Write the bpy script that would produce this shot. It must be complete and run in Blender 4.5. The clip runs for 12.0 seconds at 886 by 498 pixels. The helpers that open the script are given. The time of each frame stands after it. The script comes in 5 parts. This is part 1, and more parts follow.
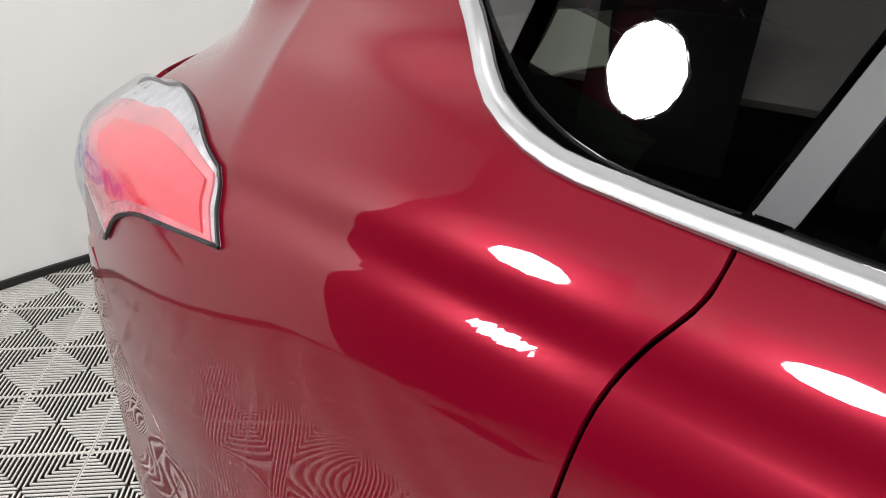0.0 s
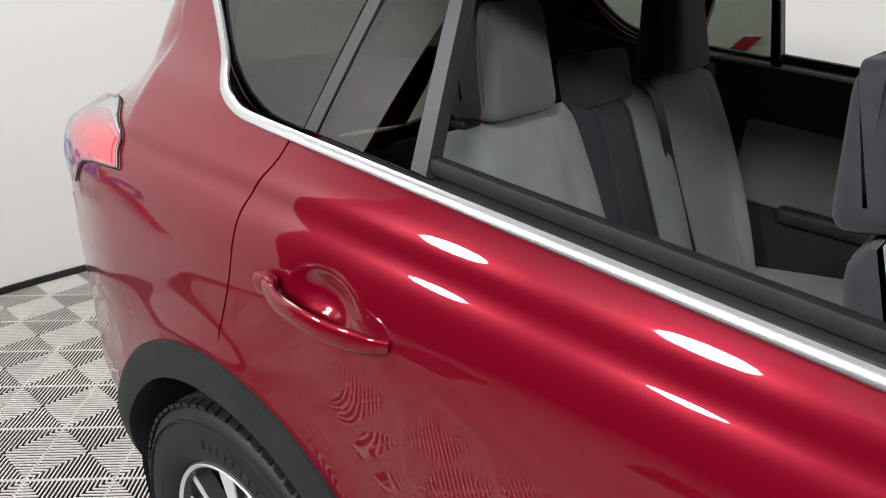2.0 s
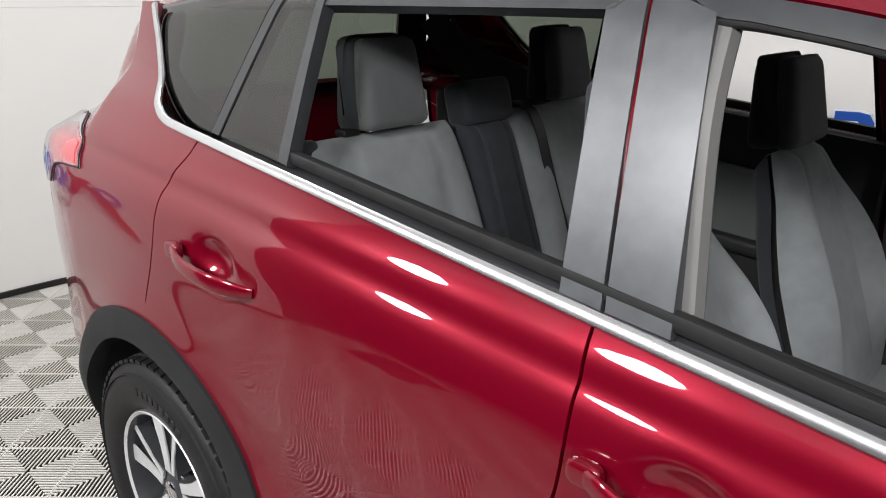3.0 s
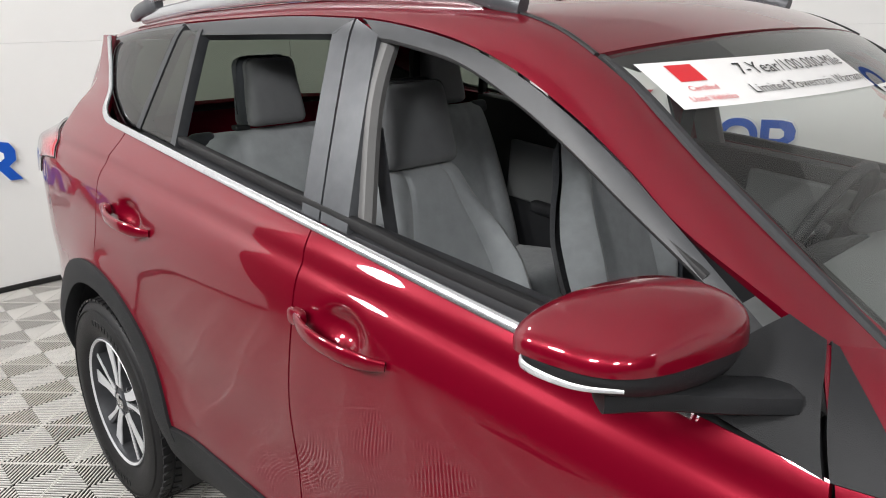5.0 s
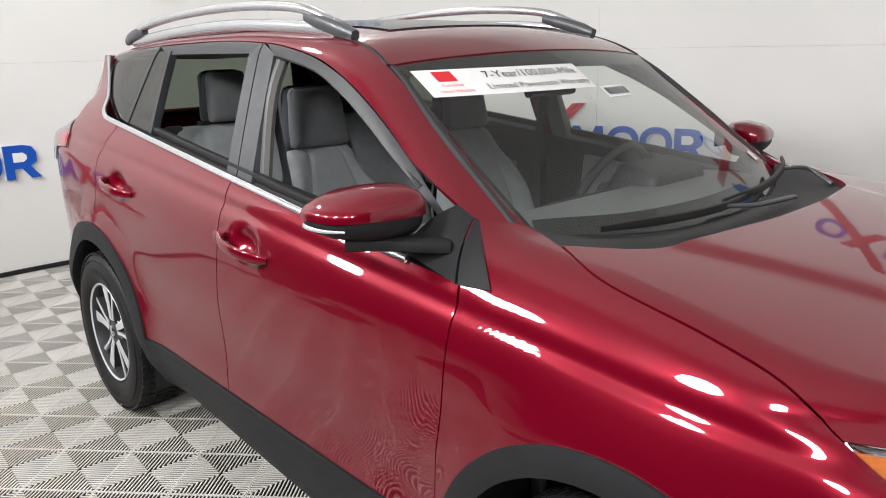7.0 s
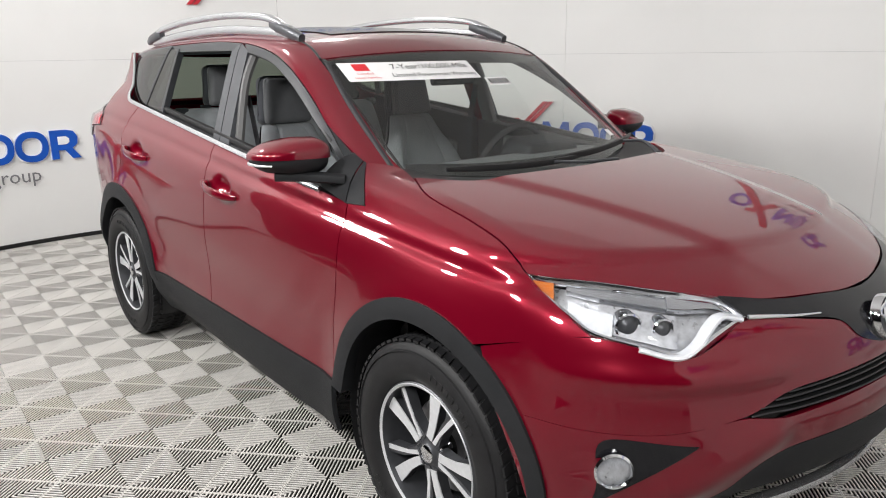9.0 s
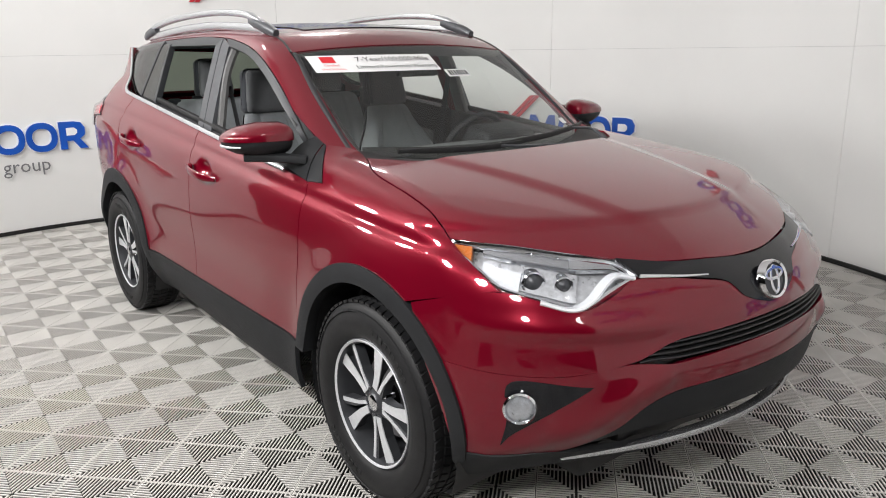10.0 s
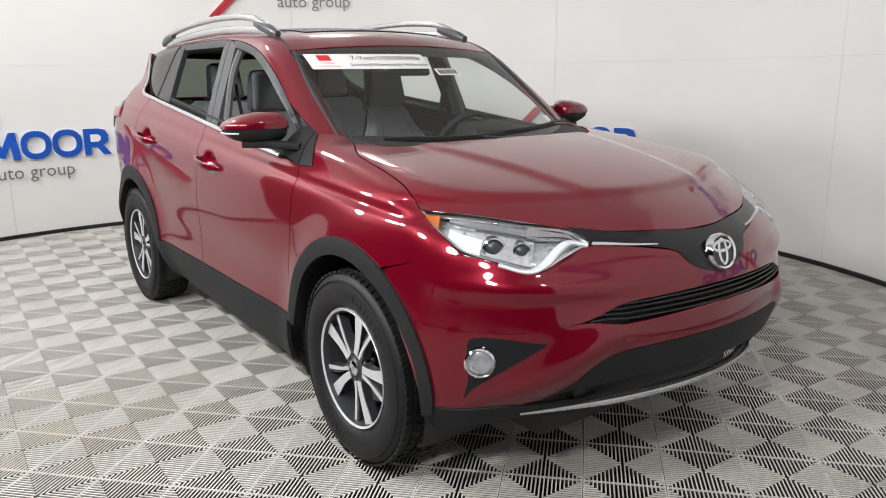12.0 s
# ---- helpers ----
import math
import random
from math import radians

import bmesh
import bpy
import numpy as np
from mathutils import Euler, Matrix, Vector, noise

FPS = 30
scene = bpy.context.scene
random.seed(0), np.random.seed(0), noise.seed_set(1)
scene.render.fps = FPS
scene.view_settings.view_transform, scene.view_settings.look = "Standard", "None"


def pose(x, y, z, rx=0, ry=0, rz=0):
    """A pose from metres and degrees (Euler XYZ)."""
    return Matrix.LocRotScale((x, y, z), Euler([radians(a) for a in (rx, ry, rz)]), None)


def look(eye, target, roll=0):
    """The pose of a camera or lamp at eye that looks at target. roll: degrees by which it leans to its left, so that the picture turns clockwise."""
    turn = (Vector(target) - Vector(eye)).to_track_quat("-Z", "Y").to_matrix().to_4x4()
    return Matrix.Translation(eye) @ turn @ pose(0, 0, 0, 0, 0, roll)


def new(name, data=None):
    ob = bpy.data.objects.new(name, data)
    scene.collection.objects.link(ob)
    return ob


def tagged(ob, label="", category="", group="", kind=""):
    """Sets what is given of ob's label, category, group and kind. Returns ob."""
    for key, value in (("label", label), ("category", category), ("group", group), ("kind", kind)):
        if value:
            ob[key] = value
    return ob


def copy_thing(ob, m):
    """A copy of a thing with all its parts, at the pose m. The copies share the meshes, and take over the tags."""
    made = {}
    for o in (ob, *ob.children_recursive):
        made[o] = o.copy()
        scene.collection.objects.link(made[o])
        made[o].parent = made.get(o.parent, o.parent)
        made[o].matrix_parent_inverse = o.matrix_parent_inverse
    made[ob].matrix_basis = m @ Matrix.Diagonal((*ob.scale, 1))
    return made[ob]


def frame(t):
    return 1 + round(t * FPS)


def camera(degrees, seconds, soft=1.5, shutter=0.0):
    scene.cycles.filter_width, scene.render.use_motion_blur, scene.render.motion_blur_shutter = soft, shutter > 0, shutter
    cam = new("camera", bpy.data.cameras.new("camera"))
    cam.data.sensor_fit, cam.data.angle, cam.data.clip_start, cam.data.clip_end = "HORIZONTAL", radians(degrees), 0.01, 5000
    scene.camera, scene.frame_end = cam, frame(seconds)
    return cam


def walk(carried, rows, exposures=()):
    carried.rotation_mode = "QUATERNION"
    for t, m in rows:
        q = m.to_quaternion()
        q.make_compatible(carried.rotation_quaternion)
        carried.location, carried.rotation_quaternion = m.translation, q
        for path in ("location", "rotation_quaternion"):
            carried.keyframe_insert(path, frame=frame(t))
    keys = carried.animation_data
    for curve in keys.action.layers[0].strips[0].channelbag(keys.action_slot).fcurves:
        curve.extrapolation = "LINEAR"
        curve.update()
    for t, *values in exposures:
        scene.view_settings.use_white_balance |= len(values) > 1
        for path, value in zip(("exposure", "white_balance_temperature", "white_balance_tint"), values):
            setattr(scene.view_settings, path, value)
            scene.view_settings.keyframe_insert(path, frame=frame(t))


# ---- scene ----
cam = camera(60.9, 12.0, soft=1.0)
PATH = [
    (0, (-1.049, -1.265, 1.485), (-2.129, 0.176, 0.616), 1.1),
    (0.5, (-0.848, -1.376, 1.511), (-1.978, 0.056, 0.691), 0.8),
    (1, (-0.648, -1.414, 1.52), (-1.79, 0.034, 0.747), 1.1),
    (1.5, (-0.416, -1.41, 1.546), (-1.604, -0.003, 0.767), -0.1),
    (2, (-0.181, -1.534, 1.555), (-1.405, -0.132, 0.822), -0.4),
    (2.5, (0.032, -1.6, 1.577), (-1.229, -0.209, 0.888), -0.5),
    (3, (0.289, -1.592, 1.564), (-1.0, -0.203, 0.924), -0.0),
    (3.2, (0.381, -1.578, 1.578), (-0.924, -0.207, 0.932), -0.5),
    (4.8, (1.03, -1.613, 1.562), (-0.377, -0.317, 0.978), -1.1),
    (5, (1.112, -1.644, 1.563), (-0.284, -0.332, 0.988), -1.3),
    (5.5, (1.345, -1.775, 1.558), (-0.052, -0.452, 1.012), -1.4),
    (6, (1.522, -1.809, 1.592), (0.104, -0.514, 1.035), -1.8),
    (6.5, (1.77, -1.853, 1.572), (0.356, -0.546, 1.03), -1.8),
    (7, (2.007, -1.894, 1.556), (0.577, -0.597, 1.035), -1.3),
    (7.2, (2.081, -1.938, 1.577), (0.65, -0.65, 1.033), -1.7),
    (8.8, (2.852, -2.074, 1.516), (1.36, -0.837, 1.021), -0.7),
    (9, (2.937, -2.131, 1.526), (1.448, -0.894, 1.022), -0.7),
    (9.5, (3.119, -2.183, 1.525), (1.618, -0.962, 1.021), -0.7),
    (10, (3.31, -2.134, 1.511), (1.798, -0.93, 1.0), -0.7),
    (10.5, (3.459, -2.135, 1.501), (1.933, -0.946, 0.995), -0.7),
    (11, (3.54, -2.208, 1.48), (1.999, -1.034, 0.984), -0.6),
    (11.5, (3.577, -2.195, 1.446), (2.023, -1.031, 0.965), -0.6),
    (12, (3.597, -2.151, 1.397), (2.035, -0.985, 0.946), -0.5),
]
walk(cam, [(t, look(eye, target, roll)) for t, eye, target, roll in PATH])
# ---- light ----
world = bpy.data.worlds.new("room_air")
scene.world = world
world.use_nodes = True
world.node_tree.nodes["Background"].inputs[0].default_value = (0.9, 0.95, 1.0, 1)
world.node_tree.nodes["Background"].inputs[1].default_value = 0.02
FILL_LAMP_POWER = 32.0
SOFTLIGHT_POWER = 100.0


# ---- materials ----
def material(name, color, rough=0.5, metal=0.0, vary=0.0, scale=8.0, bump=0.0, bump_scale=60.0, coat=0.0, rough_vary=0.0, sheen=0.0, spec=0.5, per_piece=0.0):
    m = bpy.data.materials.new(name)
    m.use_nodes = True
    nt = m.node_tree
    b = nt.nodes["Principled BSDF"]
    b.inputs["Base Color"].default_value = (*color, 1)
    b.inputs["Roughness"].default_value = rough
    b.inputs["Metallic"].default_value = metal
    b.inputs["Coat Weight"].default_value = coat
    b.inputs["Coat Roughness"].default_value = 0.02
    b.inputs["Coat IOR"].default_value = 1.54
    b.inputs["Sheen Weight"].default_value = sheen
    b.inputs["Specular IOR Level"].default_value = spec
    co = nt.nodes.new("ShaderNodeTexCoord")
    if vary or rough_vary:
        n = nt.nodes.new("ShaderNodeTexNoise")
        n.inputs["Scale"].default_value = scale
        n.inputs["Detail"].default_value = 5
        nt.links.new(co.outputs["Object"], n.inputs["Vector"])
        if vary:
            r = nt.nodes.new("ShaderNodeValToRGB")
            r.color_ramp.elements[0].position, r.color_ramp.elements[1].position = 0.3, 0.7
            r.color_ramp.elements[0].color = (*[c * (1 - vary) for c in color], 1)
            r.color_ramp.elements[1].color = (*[min(1, c * (1 + vary)) for c in color], 1)
            nt.links.new(n.outputs["Fac"], r.inputs["Fac"])
            last = r.outputs["Color"]
            if per_piece:
                oi = nt.nodes.new("ShaderNodeObjectInfo")
                mr = nt.nodes.new("ShaderNodeMapRange")
                mr.inputs["To Min"].default_value, mr.inputs["To Max"].default_value = 1 - per_piece, 1 + per_piece
                nt.links.new(oi.outputs["Random"], mr.inputs["Value"])
                hs = nt.nodes.new("ShaderNodeHueSaturation")
                nt.links.new(mr.outputs["Result"], hs.inputs["Value"])
                nt.links.new(last, hs.inputs["Color"])
                last = hs.outputs["Color"]
            nt.links.new(last, b.inputs["Base Color"])
        if rough_vary:
            mr = nt.nodes.new("ShaderNodeMapRange")
            mr.inputs["To Min"].default_value, mr.inputs["To Max"].default_value = rough - rough_vary, rough + rough_vary
            nt.links.new(n.outputs["Fac"], mr.inputs["Value"])
            nt.links.new(mr.outputs["Result"], b.inputs["Roughness"])
    if bump:
        n2 = nt.nodes.new("ShaderNodeTexNoise")
        n2.inputs["Scale"].default_value = bump_scale
        n2.inputs["Detail"].default_value = 3
        bp = nt.nodes.new("ShaderNodeBump")
        bp.inputs["Strength"].default_value = bump
        bp.inputs["Distance"].default_value = 0.002
        nt.links.new(co.outputs["Object"], n2.inputs["Vector"])
        nt.links.new(n2.outputs["Fac"], bp.inputs["Height"])
        nt.links.new(bp.outputs["Normal"], b.inputs["Normal"])
    return m


def glass_material(name, tint, see, ior=1.5):
    """Thin pane: sees through in its tint, with the gloss of glass on top."""
    m = bpy.data.materials.new(name)
    m.use_nodes = True
    nt = m.node_tree
    nt.nodes.remove(nt.nodes["Principled BSDF"])
    out = nt.nodes["Material Output"]
    tr = nt.nodes.new("ShaderNodeBsdfTransparent")
    tr.inputs[0].default_value = (*[c * see for c in tint], 1)
    gl = nt.nodes.new("ShaderNodeBsdfGlossy")
    gl.inputs["Roughness"].default_value = 0.015
    straight = ((ior - 1) / (ior + 1)) ** 2
    lw = nt.nodes.new("ShaderNodeLayerWeight")
    lw.inputs["Blend"].default_value = 0.5
    steep = nt.nodes.new("ShaderNodeMath")
    steep.operation = "POWER"
    steep.inputs[1].default_value = 5.0
    fr = nt.nodes.new("ShaderNodeMath")
    fr.operation = "MULTIPLY_ADD"
    fr.inputs[1].default_value, fr.inputs[2].default_value = 1 - straight, straight
    nt.links.new(lw.outputs["Facing"], steep.inputs[0])
    nt.links.new(steep.outputs[0], fr.inputs[0])
    mx = nt.nodes.new("ShaderNodeMixShader")
    nt.links.new(fr.outputs[0], mx.inputs[0])
    nt.links.new(tr.outputs[0], mx.inputs[1])
    nt.links.new(gl.outputs[0], mx.inputs[2])
    nt.links.new(mx.outputs[0], out.inputs["Surface"])
    return m


def glow_material(name, color, power):
    m = bpy.data.materials.new(name)
    m.use_nodes = True
    b = m.node_tree.nodes["Principled BSDF"]
    b.inputs["Base Color"].default_value = (0.9, 0.9, 0.9, 1)
    b.inputs["Emission Color"].default_value = (*color, 1)
    b.inputs["Emission Strength"].default_value = power
    return m


PAINT = material("ruby_paint", (0.150, 0.0010, 0.0110), 0.30, 0.30, vary=0.04, scale=900, coat=1.0, spec=0.08)
SATIN = material("satin_black_trim", (0.070, 0.074, 0.082), 0.34, 0.35, vary=0.12, scale=30, rough_vary=0.05)
PLASTIC = material("grained_grey_plastic", (0.016, 0.0168, 0.0185), 0.55, 0.0, vary=0.12, scale=14, bump=0.25, bump_scale=700, spec=0.22)
FRAME_DARK = material("dark_window_frame", (0.030, 0.032, 0.036), 0.42, 0.0, vary=0.12, scale=30, rough_vary=0.05, spec=0.4)
BLACK = material("deep_black_plastic", (0.012, 0.012, 0.013), 0.5, 0.0, vary=0.2, scale=20)
PIANO = material("gloss_black", (0.008, 0.008, 0.01), 0.16, 0.0, spec=0.35)
CHROME = material("chrome", (0.80, 0.81, 0.83), 0.08, 1.0, rough_vary=0.03, scale=40)
BRUSHED = material("brushed_aluminium", (0.56, 0.57, 0.59), 0.25, 0.9, vary=0.04, scale=12, rough_vary=0.02)
RUBBER = material("tyre_rubber", (0.010, 0.010, 0.011), 0.55, 0.0, vary=0.25, scale=25, bump=0.3, bump_scale=220, spec=0.35)
RIM_DARK = material("rim_dark_grey", (0.06, 0.062, 0.068), 0.35, 0.4, vary=0.1, scale=30)
RIM_SILVER = material("machined_rim_silver", (0.66, 0.67, 0.69), 0.34, 0.35, vary=0.05, scale=90, rough_vary=0.06)
DISC_STEEL = material("brake_steel", (0.30, 0.30, 0.31), 0.4, 0.9, vary=0.15, scale=40)
WALL_WHITE = material("white_wall_panel", (0.80, 0.80, 0.79), 0.55, 0.0, vary=0.025, scale=1.3, bump=0.05, bump_scale=40)
CEIL = material("ceiling_paint", (0.75, 0.75, 0.75), 0.8, 0.0, vary=0.05, scale=2)
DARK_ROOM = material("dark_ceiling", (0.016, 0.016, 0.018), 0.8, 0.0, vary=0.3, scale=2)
TILE = material("vented_floor_tile", (0.67, 0.65, 0.615), 0.38, 0.0, vary=0.12, scale=3.0, bump=0.12, bump_scale=160, rough_vary=0.1, per_piece=0.06)
# near-black copy of the tile: groove shade put into the colour
TILE_SHADED = material("tile_rib_side_shaded", (0.055, 0.053, 0.05), 0.85, 0.0, vary=0.25, scale=20)
PILLAR_GREY = material("light_grey_pillar_trim", (0.13, 0.13, 0.13), 0.6, 0.0, vary=0.04, scale=9)
LAMP_BACK = material("lamp_reflector", (0.62, 0.63, 0.65), 0.3, 0.55, vary=0.25, scale=45, rough_vary=0.1)
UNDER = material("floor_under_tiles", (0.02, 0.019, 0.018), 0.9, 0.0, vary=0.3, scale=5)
BASE_BLACK = material("black_baseboard", (0.012, 0.012, 0.012), 0.45, 0.0, vary=0.2, scale=12)
FABRIC_GREY = material("light_grey_seat_fabric", (0.25, 0.267, 0.28), 0.85, 0.0, vary=0.09, scale=25, bump=0.5, bump_scale=900, sheen=0.25)
FABRIC_DARK = material("charcoal_seat_fabric", (0.020, 0.023, 0.030), 0.8, 0.0, vary=0.2, scale=25, bump=0.4, bump_scale=700, sheen=0.15)
FABRIC_MID = material("grey_headrest_fabric", (0.10, 0.104, 0.11), 0.85, 0.0, vary=0.08, scale=25, bump=0.5, bump_scale=900, sheen=0.2)
CABIN = material("black_cabin_plastic", (0.020, 0.021, 0.024), 0.6, 0.0, vary=0.15, scale=9, bump=0.2, bump_scale=500)
CABIN_GREY = material("grey_cabin_plastic", (0.17, 0.175, 0.18), 0.6, 0.0, vary=0.05, scale=9, bump=0.2, bump_scale=500)
GLASS = glass_material("windscreen_glass", (0.90, 0.95, 0.92), 0.86, 1.80)
TINT = glass_material("privacy_glass", (0.78, 0.90, 0.74), 0.22, 1.95)
LENS = glass_material("clear_lens", (0.97, 0.98, 1.0), 0.93)
RED_LENS = material("red_lamp_lens", (0.68, 0.055, 0.075), 0.15, 0.0, vary=0.12, scale=60, coat=1.0)
PINK_LENS = material("pale_red_lens", (0.62, 0.17, 0.19), 0.2, 0.0, vary=0.2, scale=35, coat=1.0)
AMBER = material("amber_reflector", (0.50, 0.13, 0.010), 0.3, 0.1, vary=0.2, scale=150, coat=0.6)
WHITE_LENS = material("frosted_white_lens", (0.75, 0.77, 0.80), 0.25, 0.1, vary=0.05, scale=80, coat=0.6)
PAPER = material("white_sticker", (0.82, 0.82, 0.82), 0.5, 0.0, vary=0.02, scale=20)
INK = material("black_ink", (0.02, 0.02, 0.022), 0.5)
RED_INK = material("red_ink", (0.62, 0.02, 0.03), 0.5)
SIGN_BLUE = material("sign_blue", (0.010, 0.095, 0.50), 0.35, 0.0, vary=0.15, scale=4, coat=0.3)
SIGN_RED = material("sign_red", (0.52, 0.014, 0.03), 0.35, 0.0, vary=0.15, scale=4, coat=0.3)
SIGN_GREY = material("sign_grey", (0.17, 0.17, 0.18), 0.4, 0.0, vary=0.08, scale=6)
SIGN_EDGE = material("sign_white_edge", (0.85, 0.86, 0.88), 0.4, 0.0, vary=0.02, scale=6)
FILL_LAMP_GLOW = glow_material("fill_lamp_diffuser", (1.0, 0.985, 0.97), FILL_LAMP_POWER)
SOFT_GLOW = glow_material("softlight_diffuser", (1.0, 0.985, 0.97), SOFTLIGHT_POWER)


# ---- building tools ----
def part(name, bm, mat, parent=None, label="", smooth=True):
    """Links a bmesh as one mesh object, under a thing or a part."""
    me = bpy.data.meshes.new(name)
    bm.normal_update()
    bm.to_mesh(me)
    bm.free()
    return part_of_mesh(name, me, mat, parent, label, smooth)


def part_of_mesh(name, me, mat, parent=None, label="", smooth=True):
    for m in (mat if isinstance(mat, (list, tuple)) else [mat]):
        me.materials.append(m)
    if smooth:
        me.shade_smooth()
        me.set_sharp_from_angle(angle=radians(38))
    ob = new(name, me)
    ob.parent = parent
    return tagged(ob, label=label)


def thing(name, label, category, group="", at=(0, 0, 0)):
    ob = new(name)
    ob.location = at
    ob.empty_display_size = 0.1
    return tagged(ob, label=label, category=category, group=group)


def curve(pts, n):
    """n + 1 places along a smooth line through a few points."""
    p = np.array(pts, float)
    if len(p) == 2:
        return p[0] + (p[1] - p[0]) * np.linspace(0, 1, n + 1)[:, None]
    q = np.vstack([2 * p[0] - p[1], p, 2 * p[-1] - p[-2]])
    out = []
    for i in range(1, len(q) - 2):
        t = np.linspace(0, 1, 24, endpoint=False)[:, None]
        a, b, c, d = q[i - 1], q[i], q[i + 1], q[i + 2]
        out.append(0.5 * (2 * b + (c - a) * t + (2 * a - 5 * b + 4 * c - d) * t ** 2 + (3 * b - a - 3 * c + d) * t ** 3))
    out = np.vstack(out + [p[-1:]])
    s = np.r_[0, np.cumsum(np.linalg.norm(np.diff(out, axis=0), axis=1))]
    u = np.linspace(0, s[-1], n + 1)
    return np.stack([np.interp(u, s, out[:, k]) for k in range(3)], 1)


def steps(n):
    """Even steps with a narrow one at each end, for a crisp panel edge."""
    return np.r_[0, 0.012, np.linspace(0.04, 0.96, n - 3), 0.988, 1]


def coons(bottom, top, left, right, nu, nv):
    """A grid between four lines: bottom and top run from left to right, left and right from bottom to top."""
    su, sv = steps(nu), steps(nv)

    def at(line, s):
        c = curve(line, 200)
        return np.stack([np.interp(s, np.linspace(0, 1, 201), c[:, k]) for k in range(3)], 1)
    b, t, l, r = at(bottom, su), at(top, su), at(left, sv), at(right, sv)
    u, v = su[None, :, None], sv[:, None, None]
    g = (1 - v) * b[None] + v * t[None] + (1 - u) * l[:, None] + u * r[:, None]
    g -= (1 - u) * (1 - v) * b[0] + u * (1 - v) * b[-1] + (1 - u) * v * t[0] + u * v * t[-1]
    return g


def skin(grid, field=None, gap=0.002, depth=0.018, proud=0.0, turned=True, mirror=False, sideways=False):
    """A sheet-metal panel from a grid: laid on the field, with its border drawn back a little and turned inwards."""
    nv, nu = grid.shape[:2]
    p = grid.reshape(-1, 3).copy()
    if field is not None:
        p = onto(field, p, sideways=sideways)
        n = slope(field, p)
        n /= np.linalg.norm(n, axis=1)[:, None]
    else:
        du, dv = np.gradient(grid, axis=1), np.gradient(grid, axis=0)
        n = np.cross(du, dv).reshape(-1, 3)
        n /= np.maximum(np.linalg.norm(n, axis=1), 1e-9)[:, None]
        if (n * (p - np.array([0.2, 0, 0.7]))).sum() < 0:
            n = -n
    p = p + n * proud
    idx = np.arange(nv * nu).reshape(nv, nu)
    faces = [(idx[j, i], idx[j, i + 1], idx[j + 1, i + 1], idx[j + 1, i]) for j in range(nv - 1) for i in range(nu - 1)]
    if turned:
        ring = list(idx[0, :]) + list(idx[1:, -1]) + list(idx[-1, -2::-1]) + list(idx[-2:0:-1, 0])
        mid = p.mean(0)
        m = len(ring)
        rp = p[ring]
        tan = np.roll(rp, -1, 0) - np.roll(rp, 1, 0)
        out = np.cross(tan, n[ring])
        out /= np.maximum(np.linalg.norm(out, axis=1), 1e-9)[:, None]
        if (out * (rp - mid)).sum() < 0:
            out = -out
        p[ring] = rp - out * gap
        base = len(p)
        p = np.vstack([p, p[ring] - n[ring] * 0.003 + out * 0.0009, p[ring] - n[ring] * depth])
        for i in range(m):
            k = (i + 1) % m
            faces.append((ring[i], base + i, base + k, ring[k]))
            faces.append((base + i, base + m + i, base + m + k, base + k))
    if mirror:
        p = p * np.array([1, -1, 1])
    me = bpy.data.meshes.new("panel")
    me.from_pydata(p.tolist(), [], [tuple(int(a) for a in f) for f in faces])
    bm = bmesh.new()
    bm.from_mesh(me)
    bpy.data.meshes.remove(me)
    bmesh.ops.recalc_face_normals(bm, faces=bm.faces)
    # an open sheet: its front faces away from the cabin
    f0 = bm.faces[:] [len(bm.faces) // 3]
    c = f0.calc_center_median()
    if f0.normal.dot(c - Vector((c.x * 0.8, 0, 0.75))) < 0:
        bmesh.ops.reverse_faces(bm, faces=bm.faces[:])
    return bm


def joined(bms):
    out = bmesh.new()
    for b in bms:
        me = bpy.data.meshes.new("t")
        b.to_mesh(me)
        b.free()
        out.from_mesh(me)
        bpy.data.meshes.remove(me)
    return out


def rounded_box(size, r=0.01, at=(0, 0, 0), turn=(0, 0, 0), seg=2, taper=None):
    """A block with rounded edges; taper shrinks its top in x and y."""
    bm = bmesh.new()
    bmesh.ops.create_cube(bm, size=1)
    for v in bm.verts:
        v.co = Vector((v.co.x * size[0], v.co.y * size[1], v.co.z * size[2]))
        if taper and v.co.z > 0:
            v.co.x *= taper[0]
            v.co.y *= taper[1]
    if r:
        bmesh.ops.bevel(bm, geom=bm.edges[:] + bm.verts[:], offset=r, segments=seg, profile=0.5, affect="EDGES")
    bm.transform(pose(*at, *turn))
    return bm


def lathe(profile, n, axis_y=True):
    """Turns (radius, y) points round the y axis."""
    bm = bmesh.new()
    rows = []
    for k in range(n):
        a = 2 * math.pi * k / n
        rows.append([bm.verts.new((r * math.cos(a), y, r * math.sin(a))) for r, y in profile])
    for k in range(n):
        a, b = rows[k], rows[(k + 1) % n]
        for i in range(len(profile) - 1):
            bm.faces.new((a[i], a[i + 1], b[i + 1], b[i]))
    bmesh.ops.remove_doubles(bm, verts=bm.verts[:], dist=1e-5)
    bmesh.ops.recalc_face_normals(bm, faces=bm.faces[:])
    return bm


